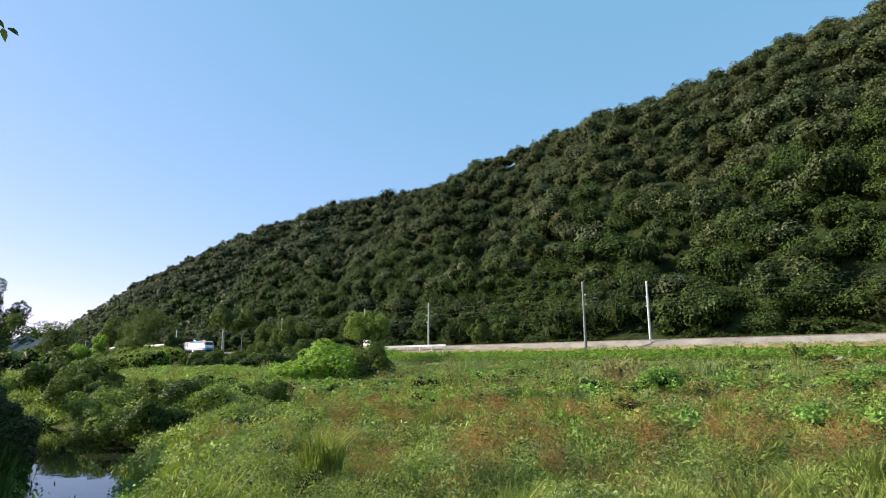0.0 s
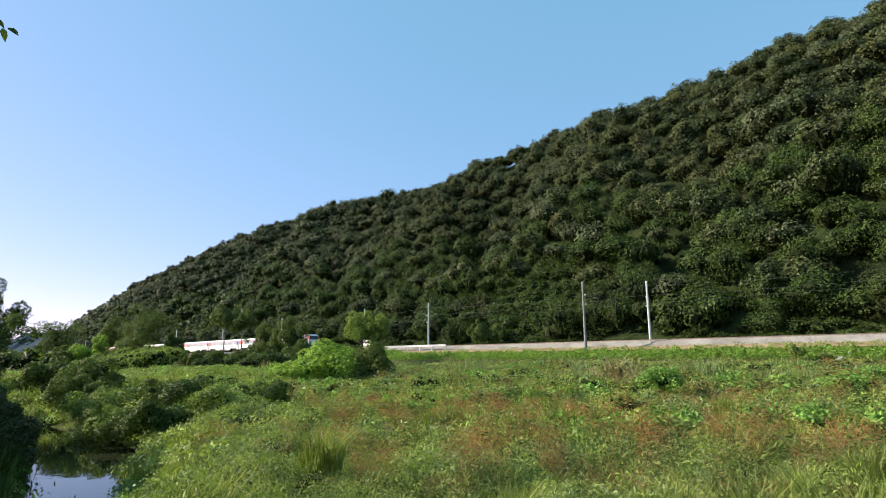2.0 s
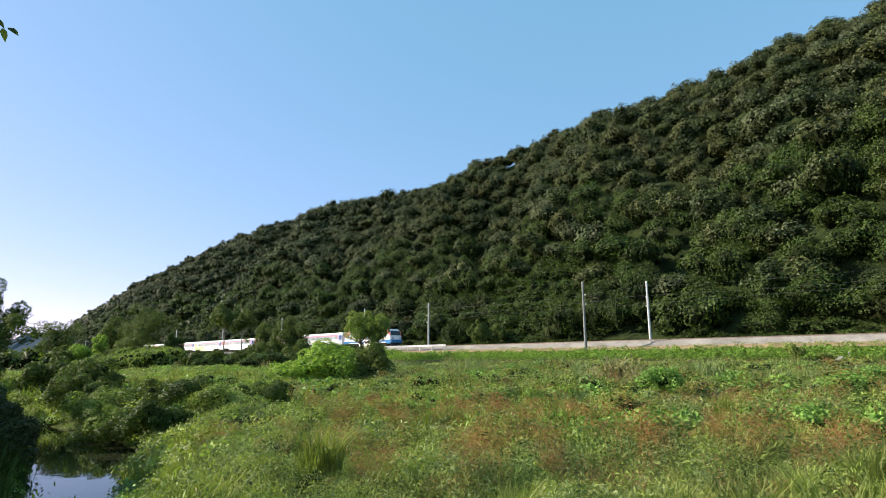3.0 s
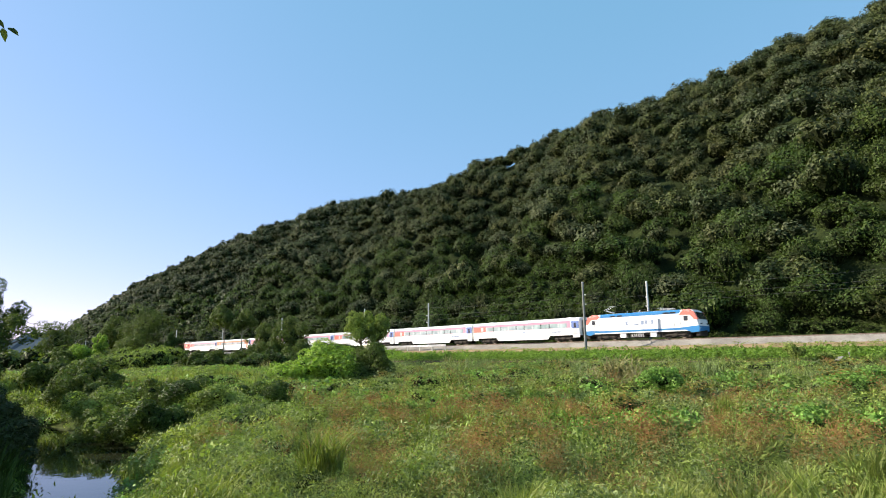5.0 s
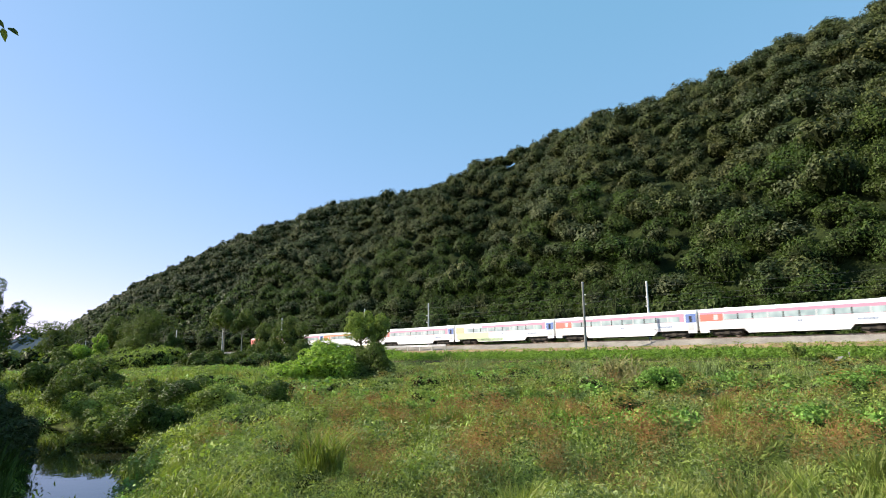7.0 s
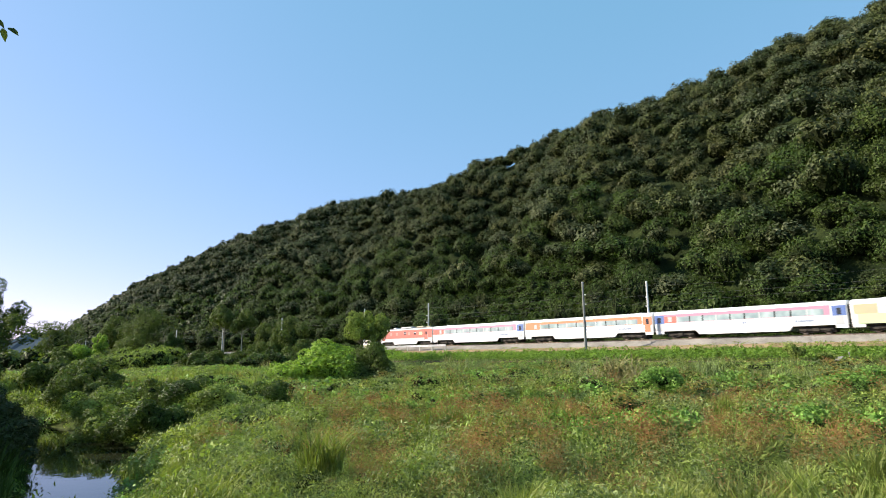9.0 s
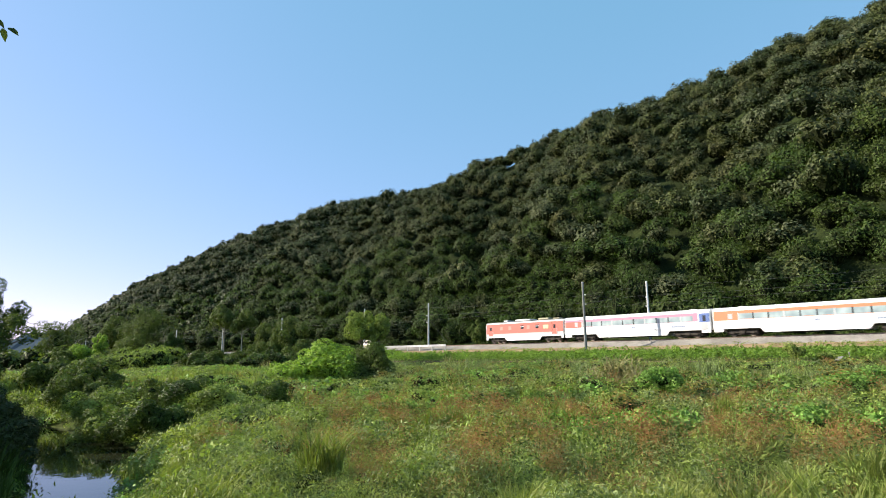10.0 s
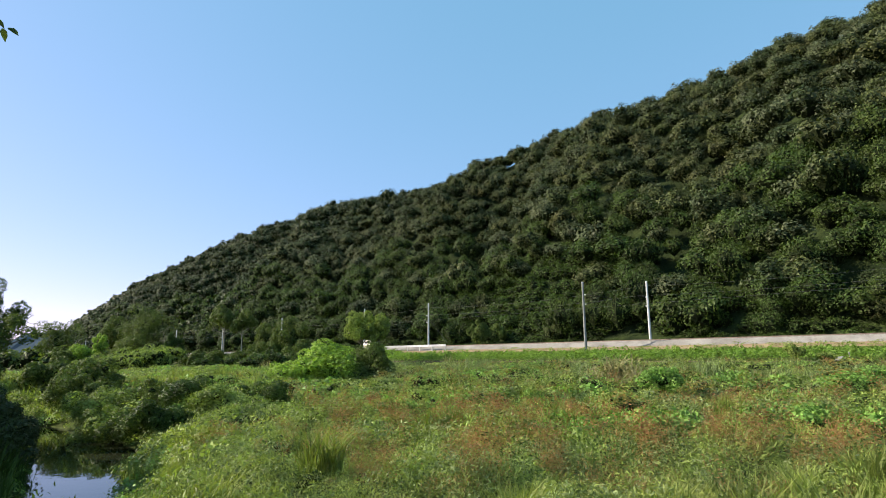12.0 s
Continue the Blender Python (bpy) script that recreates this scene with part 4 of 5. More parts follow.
def make_meadow():
    rng = np.random.default_rng(31)
    patch = lambda x, y, s, k, lo, hi: np.clip((wobble(x, y, s, k) - lo) / (hi - lo), 0, 1)
    everywhere = lambda x, y: np.ones_like(x) * 0.85
    rings = [(5.5, 13, 1.0, 1.0, 240), (13, 28, 0.6, 1.25, 95), (28, 60, 0.3, 1.75, 40), (60, 130, 0.07, 2.8, 22)]
    for r0, r1, f, big, n in rings:
        slim = 0.3 if r0 < 10 else 0.4
        tpl = [leafy(rng, n, 0.34 * big, 0.52, (0.046 if r0 < 10 else 0.062 if r0 < 20 else 0.08) * big, 0.5, True, slim) for _ in range(6)]
        plant("meadow_weeds", "weed", tpl, meadow_points(rng, r0, r1, 11 * f, everywhere), rng, (0.6, 1.3), "rank green meadow weeds", "weeds")
        plant("grey_green_weeds", "sage", tpl, meadow_points(rng, r0, r1, 6 * f, lambda x, y: 0.15 + 0.85 * patch(x, y, 2.6, 12.0, 0.0, 0.4)), rng, (0.7, 1.4), "grey-green meadow weeds", "weeds")
        tpl = [blades(rng, n, 0.25 * big, 0.6, 0.008 * big, 1.0) for _ in range(5)]
        plant("meadow_grass", "grass", tpl, meadow_points(rng, r0, r1, 3.2 * f, lambda x, y: 0.15 + 0.85 * patch(x, y, 4.0, 1.0, -0.1, 0.6)), rng, (0.6, 1.3), "tall yellow-green meadow grass", "grass")
        tpl = [leafy(rng, n, 0.38 * big, 0.55, (0.075 if r0 < 20 else 0.1) * big, 0.5, r0 > 20, 0.75) for _ in range(5)]
        plant("broadleaf_patches", "broad", tpl, meadow_points(rng, max(r0, 8.5), r1, 6 * f, lambda x, y: patch(x, y, 3.6, 7.0, 0.1, 0.4)), rng, (0.7, 1.3), "bright broad-leaved creeper patches", "weeds")
        tpl = [leafy(rng, n + 30, 0.17 * big, 0.88, (0.023 if r0 < 10 else 0.032) * big, 0.12, True, 0.34) for _ in range(5)]
        russet = lambda x, y: patch(x, y, 0.5, 3.0, 0.16, 0.4) * (0.12 + 0.88 * patch(x, y, 3.1, 5.5, -0.25, 0.15)) * np.clip((x + 6) / 3, 0, 1)
        plant("russet_weeds", "rust", tpl, meadow_points(rng, max(r0, 8), r1, (26 if r0 < 28 else 9) * f, russet), rng, (0.75, 1.2), "russet seed heads among the weeds", "weeds")
        tpl = [leafy(rng, n, 0.4 * big, 0.85, (0.045 if r0 < 20 else 0.07) * big, 0.7, True, 0.4) for _ in range(5)]
        plant("tall_weeds", "shrub", tpl, meadow_points(rng, r0, r1, (1.5 if r0 < 20 else 3) * f, lambda x, y: patch(x, y, 1.7, 9.0, 0.2, 0.5)), rng, (0.8, 1.3), "taller darker green weeds in clumps", "weeds")
    # mounds of weeds and creepers, which throw the meadow into humps and hollows
    mound_kinds = [("weed", 0.36, "rounded mounds of green weeds"), ("sage", 0.22, "mounds of grey-green weeds"), ("broad", 0.2, "mounds of broad-leaved creeper"), ("shrub", 0.16, "mounds of dark green weeds"), ("ochre", 0.06, "mounds of yellowing weeds")]
    for r0, r1, per, lo, hi, n, size in ((8, 20, 0.6, 0.3, 0.75, 600, 0.09), (20, 36, 0.65, 0.45, 1.3, 360, 0.11), (36, 66, 0.36, 0.6, 1.8, 300, 0.11)):
        for mat, share, label in mound_kinds:
            where = meadow_points(rng, r0, r1, per * share, everywhere)
            r = lo + (hi - lo) * rng.uniform(0, 1, len(where)) ** 2
            where[:, 2] += r * 0.12
            scatter_crowns("weed_mounds", M[mat], rng, where, r, 8, n, size, label, "weeds", 4, (0.5, 0.85), 0.3)
    # stands of tall grey-green grass before the field
    n = 1500
    s, d = rng.uniform(-10, 75, n), rng.uniform(40, 57, n)
    x, y = plan(s, d)
    ok = wobble(x, y, 3.2, 2.5) > rng.uniform(-0.3, 0.6, n)
    where = np.stack([x, y, ground(x, y)], 1)[ok]
    plant("tall_grass", "sage", [blades(rng, 60, 0.6, 1.05, 0.015, 1.0) for _ in range(5)], where, rng, (0.6, 1.2), "tall grey-green grass with pale tips", "grass")
    tpl = [blades(rng, 22, 0.6, 1.3, 0.016, 0.7) for _ in range(4)]
    # tufts on the bank below the ballast
    n = 1400
    s, d = rng.uniform(-10, 125, n), rng.uniform(70.9, 75.4, n)
    x, y = plan(s, d)
    ok = wobble(x, y, 2.6, 4.0) > rng.uniform(-0.5, 0.7, n)
    where = np.stack([x, y, ground(x, y)], 1)[ok]
    plant("bank_tufts", "weed", [leafy(rng, 50, 0.55, 0.32, 0.1, 0.6, True, 0.45) for _ in range(4)], where, rng, (0.5, 1.2), "low green tufts on the dirt bank", "weeds")
    n = 500
    s, d = rng.uniform(-8, 100, n), rng.uniform(57.3, 60.2, n)
    x, y = plan(s, d)
    where = np.stack([x, y, ground(x, y)], 1)
    plant("verge_tufts", "weed", [leafy(rng, 20, 0.5, 0.45, 0.16) for _ in range(4)], where, rng, (0.5, 1.2), "ragged weeds along the field's edge", "weeds")
    far = lambda x, y: patch(x, y, 6.0, 5.0, -0.1, 0.5) * ((x * N2[0] + y * N2[1]) > 30)
    plant("dry_reeds", "dry", tpl, meadow_points(rng, 30, 90, 0.22, far), rng, (0.45, 0.9), "dry straw-coloured reed stalks", "reeds")


make_meadow()


def make_dry_stand():
    """A stand of withering maize-like stalks near the bean field."""
    rng = np.random.default_rng(91)
    n = 90
    x, y = rng.normal(11.6, 1.1, n), rng.normal(38.5, 1.6, n)
    where = np.stack([x, y, ground(x, y)], 1)
    tpl = [np.concatenate([blades(rng, 10, 0.15, 1.7, 0.03, 0.8), leaves_at(np.stack([rng.normal(0, 0.2, 12), rng.normal(0, 0.2, 12), rng.uniform(0.6, 1.6, 12)], 1), np.tile([0.5, -0.5, 0.3], (12, 1)), 0.35, rng, 0.9, 0.25)]) for _ in range(4)]
    plant("withered_stalks", "dry", tpl, where, rng, (0.7, 1.1), "withered straw-brown stalks in a clump", "stalks")


make_dry_stand()


def make_crop():
    """A field of beans along the foot of the bank."""
    rng = np.random.default_rng(41)
    tpl = [leafy(rng, 60, 0.5, 0.98, 0.16, 0.35, True, 0.8) for _ in range(6)]
    s, d = np.meshgrid(np.arange(-12, 92, 0.8), np.arange(60.2, 71.2, 1.0))
    s, d = (s + rng.normal(0, 0.12, s.shape)).ravel(), (d + rng.normal(0, 0.1, d.shape)).ravel()
    x, y = plan(s, d)
    where = np.stack([x, y, ground(x, y)], 1)
    plant("bean_field", "crop", tpl, where, rng, (0.8, 1.2), "bright green bean plants in rows below the bank", "crop")


make_crop()
# ---- trees and bushes ----
def tree(name, x, y, height, radius, mat, label, leaves=900, leaf=0.4, lobes=16, squash=1.0, trunk=0.3, bark="bark", seed=1, bare=0, foot=None, lift=0.0):
    """A tree: tapered trunk, limbs into the crown, and a crown of many leaves with an uneven outline."""
    rng = np.random.default_rng(seed)
    rnd = random.Random(seed)
    z0 = float(ground(np.array([x]), np.array([y]))[0]) if foot is None else foot
    t = thing(name, pose(x, y, z0), label, "tree" if "tree" in name else "bush")
    cz = height - radius * squash * 0.92 + lift
    if trunk:
        bm = bmesh.new()
        top = Vector((rnd.uniform(-0.4, 0.4), rnd.uniform(-0.4, 0.4), cz + radius * squash * 0.3))
        tube(bm, [(0, 0, -0.3), (top.x * 0.2, top.y * 0.2, cz * 0.45), tuple(top)], [trunk, trunk * 0.75, trunk * 0.25], 9)
        for k in range(7):
            a = k * 2.4 + rnd.uniform(-0.3, 0.3)
            f = rnd.uniform(0.45, 0.95)
            p0 = Vector((top.x * f, top.y * f, cz * (0.35 + 0.5 * f)))
            p1 = p0 + Vector((math.cos(a), math.sin(a), 0.55)) * radius * 0.4
            p2 = p1 + Vector((math.cos(a + 0.3), math.sin(a + 0.3), 0.5)) * radius * 0.35
            tube(bm, [p0, p1, p2], [trunk * 0.4, trunk * 0.25, trunk * 0.1], 6)
        part("trunk", bm, M[bark], t, "trunk with spreading limbs")
    dense = int(min(14000, max(leaves, 1.25 * 4 * math.pi * radius ** 2 * squash / (0.42 * (leaf * 0.85) ** 2))))
    q, c = crown(rng, lobes, dense, leaf * 0.85 / radius, flat=0.9, low=-0.6 if trunk else -0.15, lobe_r=(0.15, 0.4), tri=True, solid=0.36, ragged=0.3 if trunk else 0.15)
    s = np.array([radius, radius, radius * squash])
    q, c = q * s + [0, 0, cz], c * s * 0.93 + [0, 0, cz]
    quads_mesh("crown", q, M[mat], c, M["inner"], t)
    for k in range(bare):
        bm = bmesh.new()
        a = rnd.uniform(-0.5, 0.7)
        p = [Vector((radius * 0.45 * math.cos(a), 0, cz - radius * squash * 0.45))]
        for j in range(4):
            p.append(p[-1] + Vector((0.45 + rnd.uniform(-0.1, 0.2), rnd.uniform(-0.2, 0.2), 0.32 + rnd.uniform(-0.2, 0.25))) * radius * 0.52)
        tube(bm, p, [0.06, 0.05, 0.035, 0.025, 0.012], 5)
        for j in (2, 3):
            tube(bm, [p[j], p[j] + Vector((0.25, 0.1, 0.4 - 0.6 * (k % 2))) * radius * 0.35, p[j] + Vector((0.6, 0.1, 0.5 - 0.7 * (k % 2))) * radius * 0.5], [0.03, 0.02, 0.008], 5)
        part("bare_branch", bm, M["pale_bark"], t, "leafless grey branch")
    return t


# beyond the meadow, in front of the line
tree("broadleaf_tree", -109.6, 165, 11.7, 6.5, "tree", "dark green tree with a thin ragged top", 3000, 0.34, 26, 1.0, 0.3, seed=2, foot=2.4, bare=4)
tree("broadleaf_tree", -103.8, 185, 14.4, 5.5, "tree", "tall broad dark green tree before the line", 3400, 0.36, 22, 1.23, 0.4, seed=3, foot=2.8)
tree("broadleaf_tree", -93.0, 180, 17.2, 7.4, "tree", "tall rounded green tree before the line", 4600, 0.36, 28, 1.08, 0.4, seed=4, foot=2.8)
tree("vine_covered_tree", -88.4, 150, 7.0, 2.2, "vine", "slim tree smothered in bright green vines", 1500, 0.27, 14, 1.39, 0.2, seed=6, foot=2.4)
tree("vine_covered_tree", -75.1, 162, 8.8, 2.7, "shrub", "slim tree smothered in green vines", 1900, 0.29, 16, 1.54, 0.25, seed=5, foot=2.8)
tree("pale_trunked_tree", -57.3, 152, 16.1, 4.2, "tree", "open green tree with pale bare trunk", 2400, 0.34, 18, 1.29, 0.2, seed=7, foot=3.0, bark="pale_bark")
tree("pale_trunked_tree", -52.0, 150, 13.2, 3.5, "tree", "open green tree with a slim trunk", 1700, 0.34, 16, 1.1, 0.2, seed=8, foot=3.0, bark="pale_bark")
tree("broadleaf_tree", -42.0, 138, 8.3, 3.7, "tree", "dense dark green tree beside the line", 3200, 0.32, 20, 1.08, 0.3, seed=9, foot=3.0)
tree("broadleaf_tree", -35.0, 134, 9.5, 4.7, "tree", "dense bushy green tree beside the line", 4200, 0.32, 24, 1.0, 0.3, seed=10, foot=3.0)
tree("broadleaf_tree", -28.3, 130, 4.6, 2.6, "tree", "low dense dark green tree", 1800, 0.29, 16, 0.87, 0.2, seed=12, foot=3.0)
tree("thicket_bush", -91.1, 172, 8.2, 6.8, "tree", "dense green bush at the foot of the line", 1700, 0.28, 16, 1.1, 0, seed=80, foot=2.4)
tree("thicket_bush", -98.4, 176, 6.7, 5.2, "tree", "dense green bush at the foot of the line", 1700, 0.28, 16, 1.1, 0, seed=81, foot=2.4)
tree("thicket_bush", -67.6, 150, 4.1, 2.4, "tree", "dense green bush at the foot of the line", 1700, 0.28, 16, 1.1, 0, seed=82, foot=2.4)
tree("thicket_bush", -62.2, 146, 3.2, 3.2, "tree", "dense green bush at the foot of the line", 1700, 0.28, 16, 1.1, 0, seed=83, foot=2.4)
tree("thicket_bush", -54.7, 140, 3.3, 2.8, "tree", "dense green bush at the foot of the line", 1700, 0.28, 16, 1.1, 0, seed=84, foot=2.4)
tree("thicket_bush", -48.7, 138, 3.0, 3.3, "tree", "dense green bush at the foot of the line", 1700, 0.28, 16, 1.1, 0, seed=85, foot=2.4)
tree("thicket_bush", -39.7, 132, 5.7, 4.4, "tree", "dense green bush at the foot of the line", 1700, 0.28, 16, 1.1, 0, seed=86, foot=2.4)
tree("thicket_bush", -32.2, 128, 5.3, 3.8, "tree", "dense green bush at the foot of the line", 1700, 0.28, 16, 1.1, 0, seed=87, foot=2.4)
tree("thicket_bush", -94.2, 150, 4.7, 4.1, "vine", "dense green bush at the foot of the line", 1700, 0.28, 16, 1.1, 0, seed=88, foot=2.4)
tree("thicket_bush", -91.3, 140, 3.9, 3.0, "tree", "dense green bush at the foot of the line", 1700, 0.28, 16, 1.1, 0, seed=89, foot=2.4)
tree("thicket_bush", -76.7, 158, 4.3, 4.0, "tree", "dense green bush at the foot of the line", 1700, 0.28, 16, 1.1, 0, seed=90, foot=2.4)
tree("willow_tree", -12.7, 90, 8.9, 2.6, "willow", "round light green willow before the railway", 4200, 0.22, 30, 1.3, 0.25, seed=13)
tree("willow_tree", -9.8, 89.4, 7.9, 2.0, "willow", "smaller light green willow before the railway", 3000, 0.22, 24, 1.4, 0.2, seed=14)
tree("thicket_bush", -12.4, 88.0, 3.2, 2.2, "tree", "dark bush at the foot of the willows", 1500, 0.2, 14, 0.8, 0, seed=95)
# beyond the line
tree("dark_bush", 6.6, 113.5, 5.6, 2.4, "tree", "dark pointed bush beyond the railway", 900, 0.3, 14, 1.25, 0, seed=15)
tree("dark_bush", 10.0, 112.0, 5.2, 2.3, "tree", "dark bush beyond the railway", 900, 0.3, 14, 1.15, 0, seed=16)
# on the meadow
tree("vine_mound", -11.0, 54.5, 3.5, 4.4, "vine", "large mound of bright green climbing vine leaves", 5200, 0.27, 22, 0.75, 0, seed=17)
tree("vine_mound", -13.6, 53.0, 2.5, 2.9, "vine", "low shoulder of bright green vine leaves", 2400, 0.27, 16, 0.7, 0, seed=18)
# darker leaves put the mound's shaded right side into colour
tree("dark_bush", -6.7, 54.3, 3.5, 2.6, "tree", "dark twiggy bush, standing for the vine mound's shaded side", 2600, 0.16, 18, 1.0, 0, seed=19)
tree("leafy_bush", 11.2, 30.2, 1.8, 1.15, "broad", "fresh green broad-leaved bush in the meadow", 900, 0.17, 12, 0.8, 0, seed=20)
tree("thin_bush", 29.0, 48.3, 2.3, 0.9, "weed", "tall thin bush before the bean field", 1500, 0.14, 14, 1.0, 0, seed=21)
tree("thin_bush", 31.0, 47.6, 1.6, 1.0, "weed", "low grey-green bush before the bean field", 1200, 0.14, 14, 0.8, 0, seed=22)
tree("leafy_bush", 21.5, 31.0, 1.4, 1.8, "broad", "low spreading broad-leaved bush", 1300, 0.17, 14, 0.5, 0, seed=23)
tree("leafy_bush", 25.5, 33.5, 1.5, 2.2, "broad", "low spreading broad-leaved bush", 1600, 0.17, 14, 0.45, 0, seed=24)
# the stream's banks
for k, (x, y, h, r) in enumerate([(-14.6, 25.6, 1.5, 1.5), (-12.9, 24.6, 1.3, 1.3), (-11.2, 23.6, 1.3, 1.3), (-16.4, 28.2, 1.7, 1.7), (-13.6, 28.0, 1.6, 1.7), (-11.2, 26.6, 1.5, 1.6), (-9.4, 25.4, 1.3, 1.4), (-19.4, 32.0, 1.7, 1.8), (-9.0, 29.0, 1.4, 1.7)]):
    tree("bank_bush", x, y, h, r, ("weed", "tree", "shrub")[k % 3], "dense green bush on the stream's bank", 3000, 0.105, 16, 0.85, 0, seed=30 + k)
# left bank: a darker leaf colour stands in for the deep shade
for k, (x, y, h, r) in enumerate([(-10.2, 12.6, 1.1, 0.9), (-11.0, 14.6, 1.3, 1.0), (-12.8, 17.0, 1.5, 1.2), (-14.4, 18.6, 1.5, 1.2), (-16.2, 20.8, 1.7, 1.4), (-18.4, 23.0, 1.8, 1.5), (-13.6, 14.6, 2.0, 1.4), (-16.2, 17.4, 2.3, 1.6), (-20.6, 25.6, 2.0, 1.7), (-24.5, 28.5, 2.0, 1.8)]):
    tree("bank_bush", x, y, h, r, "oak_deep", "grassy bush overhanging the stream, shade put into its colour", 2200, 0.085, 14, 0.95, 0, seed=50 + k)
tree("bank_tree", -37.0, 45.5, 8.2, 3.0, "tree", "dark leaning tree on the far bank", 3200, 0.2, 22, 1.1, 0.22, seed=60, bare=3)
tree("bank_tree", -31.9, 41.0, 5.6, 2.5, "tree", "dark low tree on the stream's bank", 2200, 0.18, 18, 0.9, 0.16, seed=61)
tree("bank_bush", -30.2, 38.0, 2.8, 2.0, "tree", "dark bush at the foot of the bank trees", 2200, 0.15, 14, 0.95, 0, seed=70)
# two bushes added upstream to keep bright sky out of the water's reflection
tree("bank_bush", -25.6, 38.5, 2.7, 1.9, "tree", "tall dark bush added to block sky reflected in the stream", 2600, 0.15, 14, 1.0, 0, seed=71)
tree("bank_bush", -21.4, 35.6, 2.6, 2.0, "tree", "dark bush added to block sky reflected in the stream", 2200, 0.15, 14, 0.95, 0, seed=72)
# from here on, trees out of view to the left, added to cast shade
tree("bank_tree", -45.0, 46.5, 9.5, 3.6, "tree", "dark unseen tree added to shade the far bank", 1500, 0.3, 18, 1.1, 0.22, seed=66)
tree("bank_tree", -37.0, 31.5, 9.0, 3.4, "tree", "dark unseen tree added to shade the stream's bank", 1500, 0.3, 18, 1.1, 0.22, seed=67)
tree("bank_tree", -40.0, 37.0, 8.5, 3.6, "tree", "dark unseen tree added to shade the stream's bank", 1500, 0.3, 18, 1.0, 0.22, seed=62)
tree("bank_tree", -33.0, 27.5, 8.0, 3.6, "tree", "dark unseen tree added to shade the stream's bank", 1500, 0.3, 18, 1.0, 0.22, seed=63)
tree("bank_tree", -20.4, 19.8, 4.6, 2.7, "tree", "dark unseen tree added to shade the stream's near bank", 3000, 0.3, 22, 1.25, 0.25, seed=64)
tree("bank_tree", -14.6, 13.8, 3.8, 2.2, "tree", "low dark unseen tree added to shade the stream's near bank", 3000, 0.24, 22, 1.15, 0.18, seed=68)
tree("bank_tree", -17.2, 16.8, 4.3, 2.5, "tree", "low dark unseen tree added to shade the stream's near bank", 3000, 0.26, 22, 1.2, 0.2, seed=73)
tree("bank_tree", -24.0, 23.3, 4.8, 2.8, "tree", "dark unseen tree added to shade the stream's near bank", 3000, 0.28, 22, 1.2, 0.2, seed=74)
tree("bank_tree", -27.6, 27.5, 5.0, 3.2, "tree", "dark unseen tree added to shade the stream's bank", 3000, 0.3, 22, 1.2, 0.25, seed=69)
tree("bank_tree", -19.0, 10.5, 6.0, 2.6, "tree", "dark unseen tree added to shade the stream's near bank", 1500, 0.3, 18, 1.0, 0.2, seed=65)


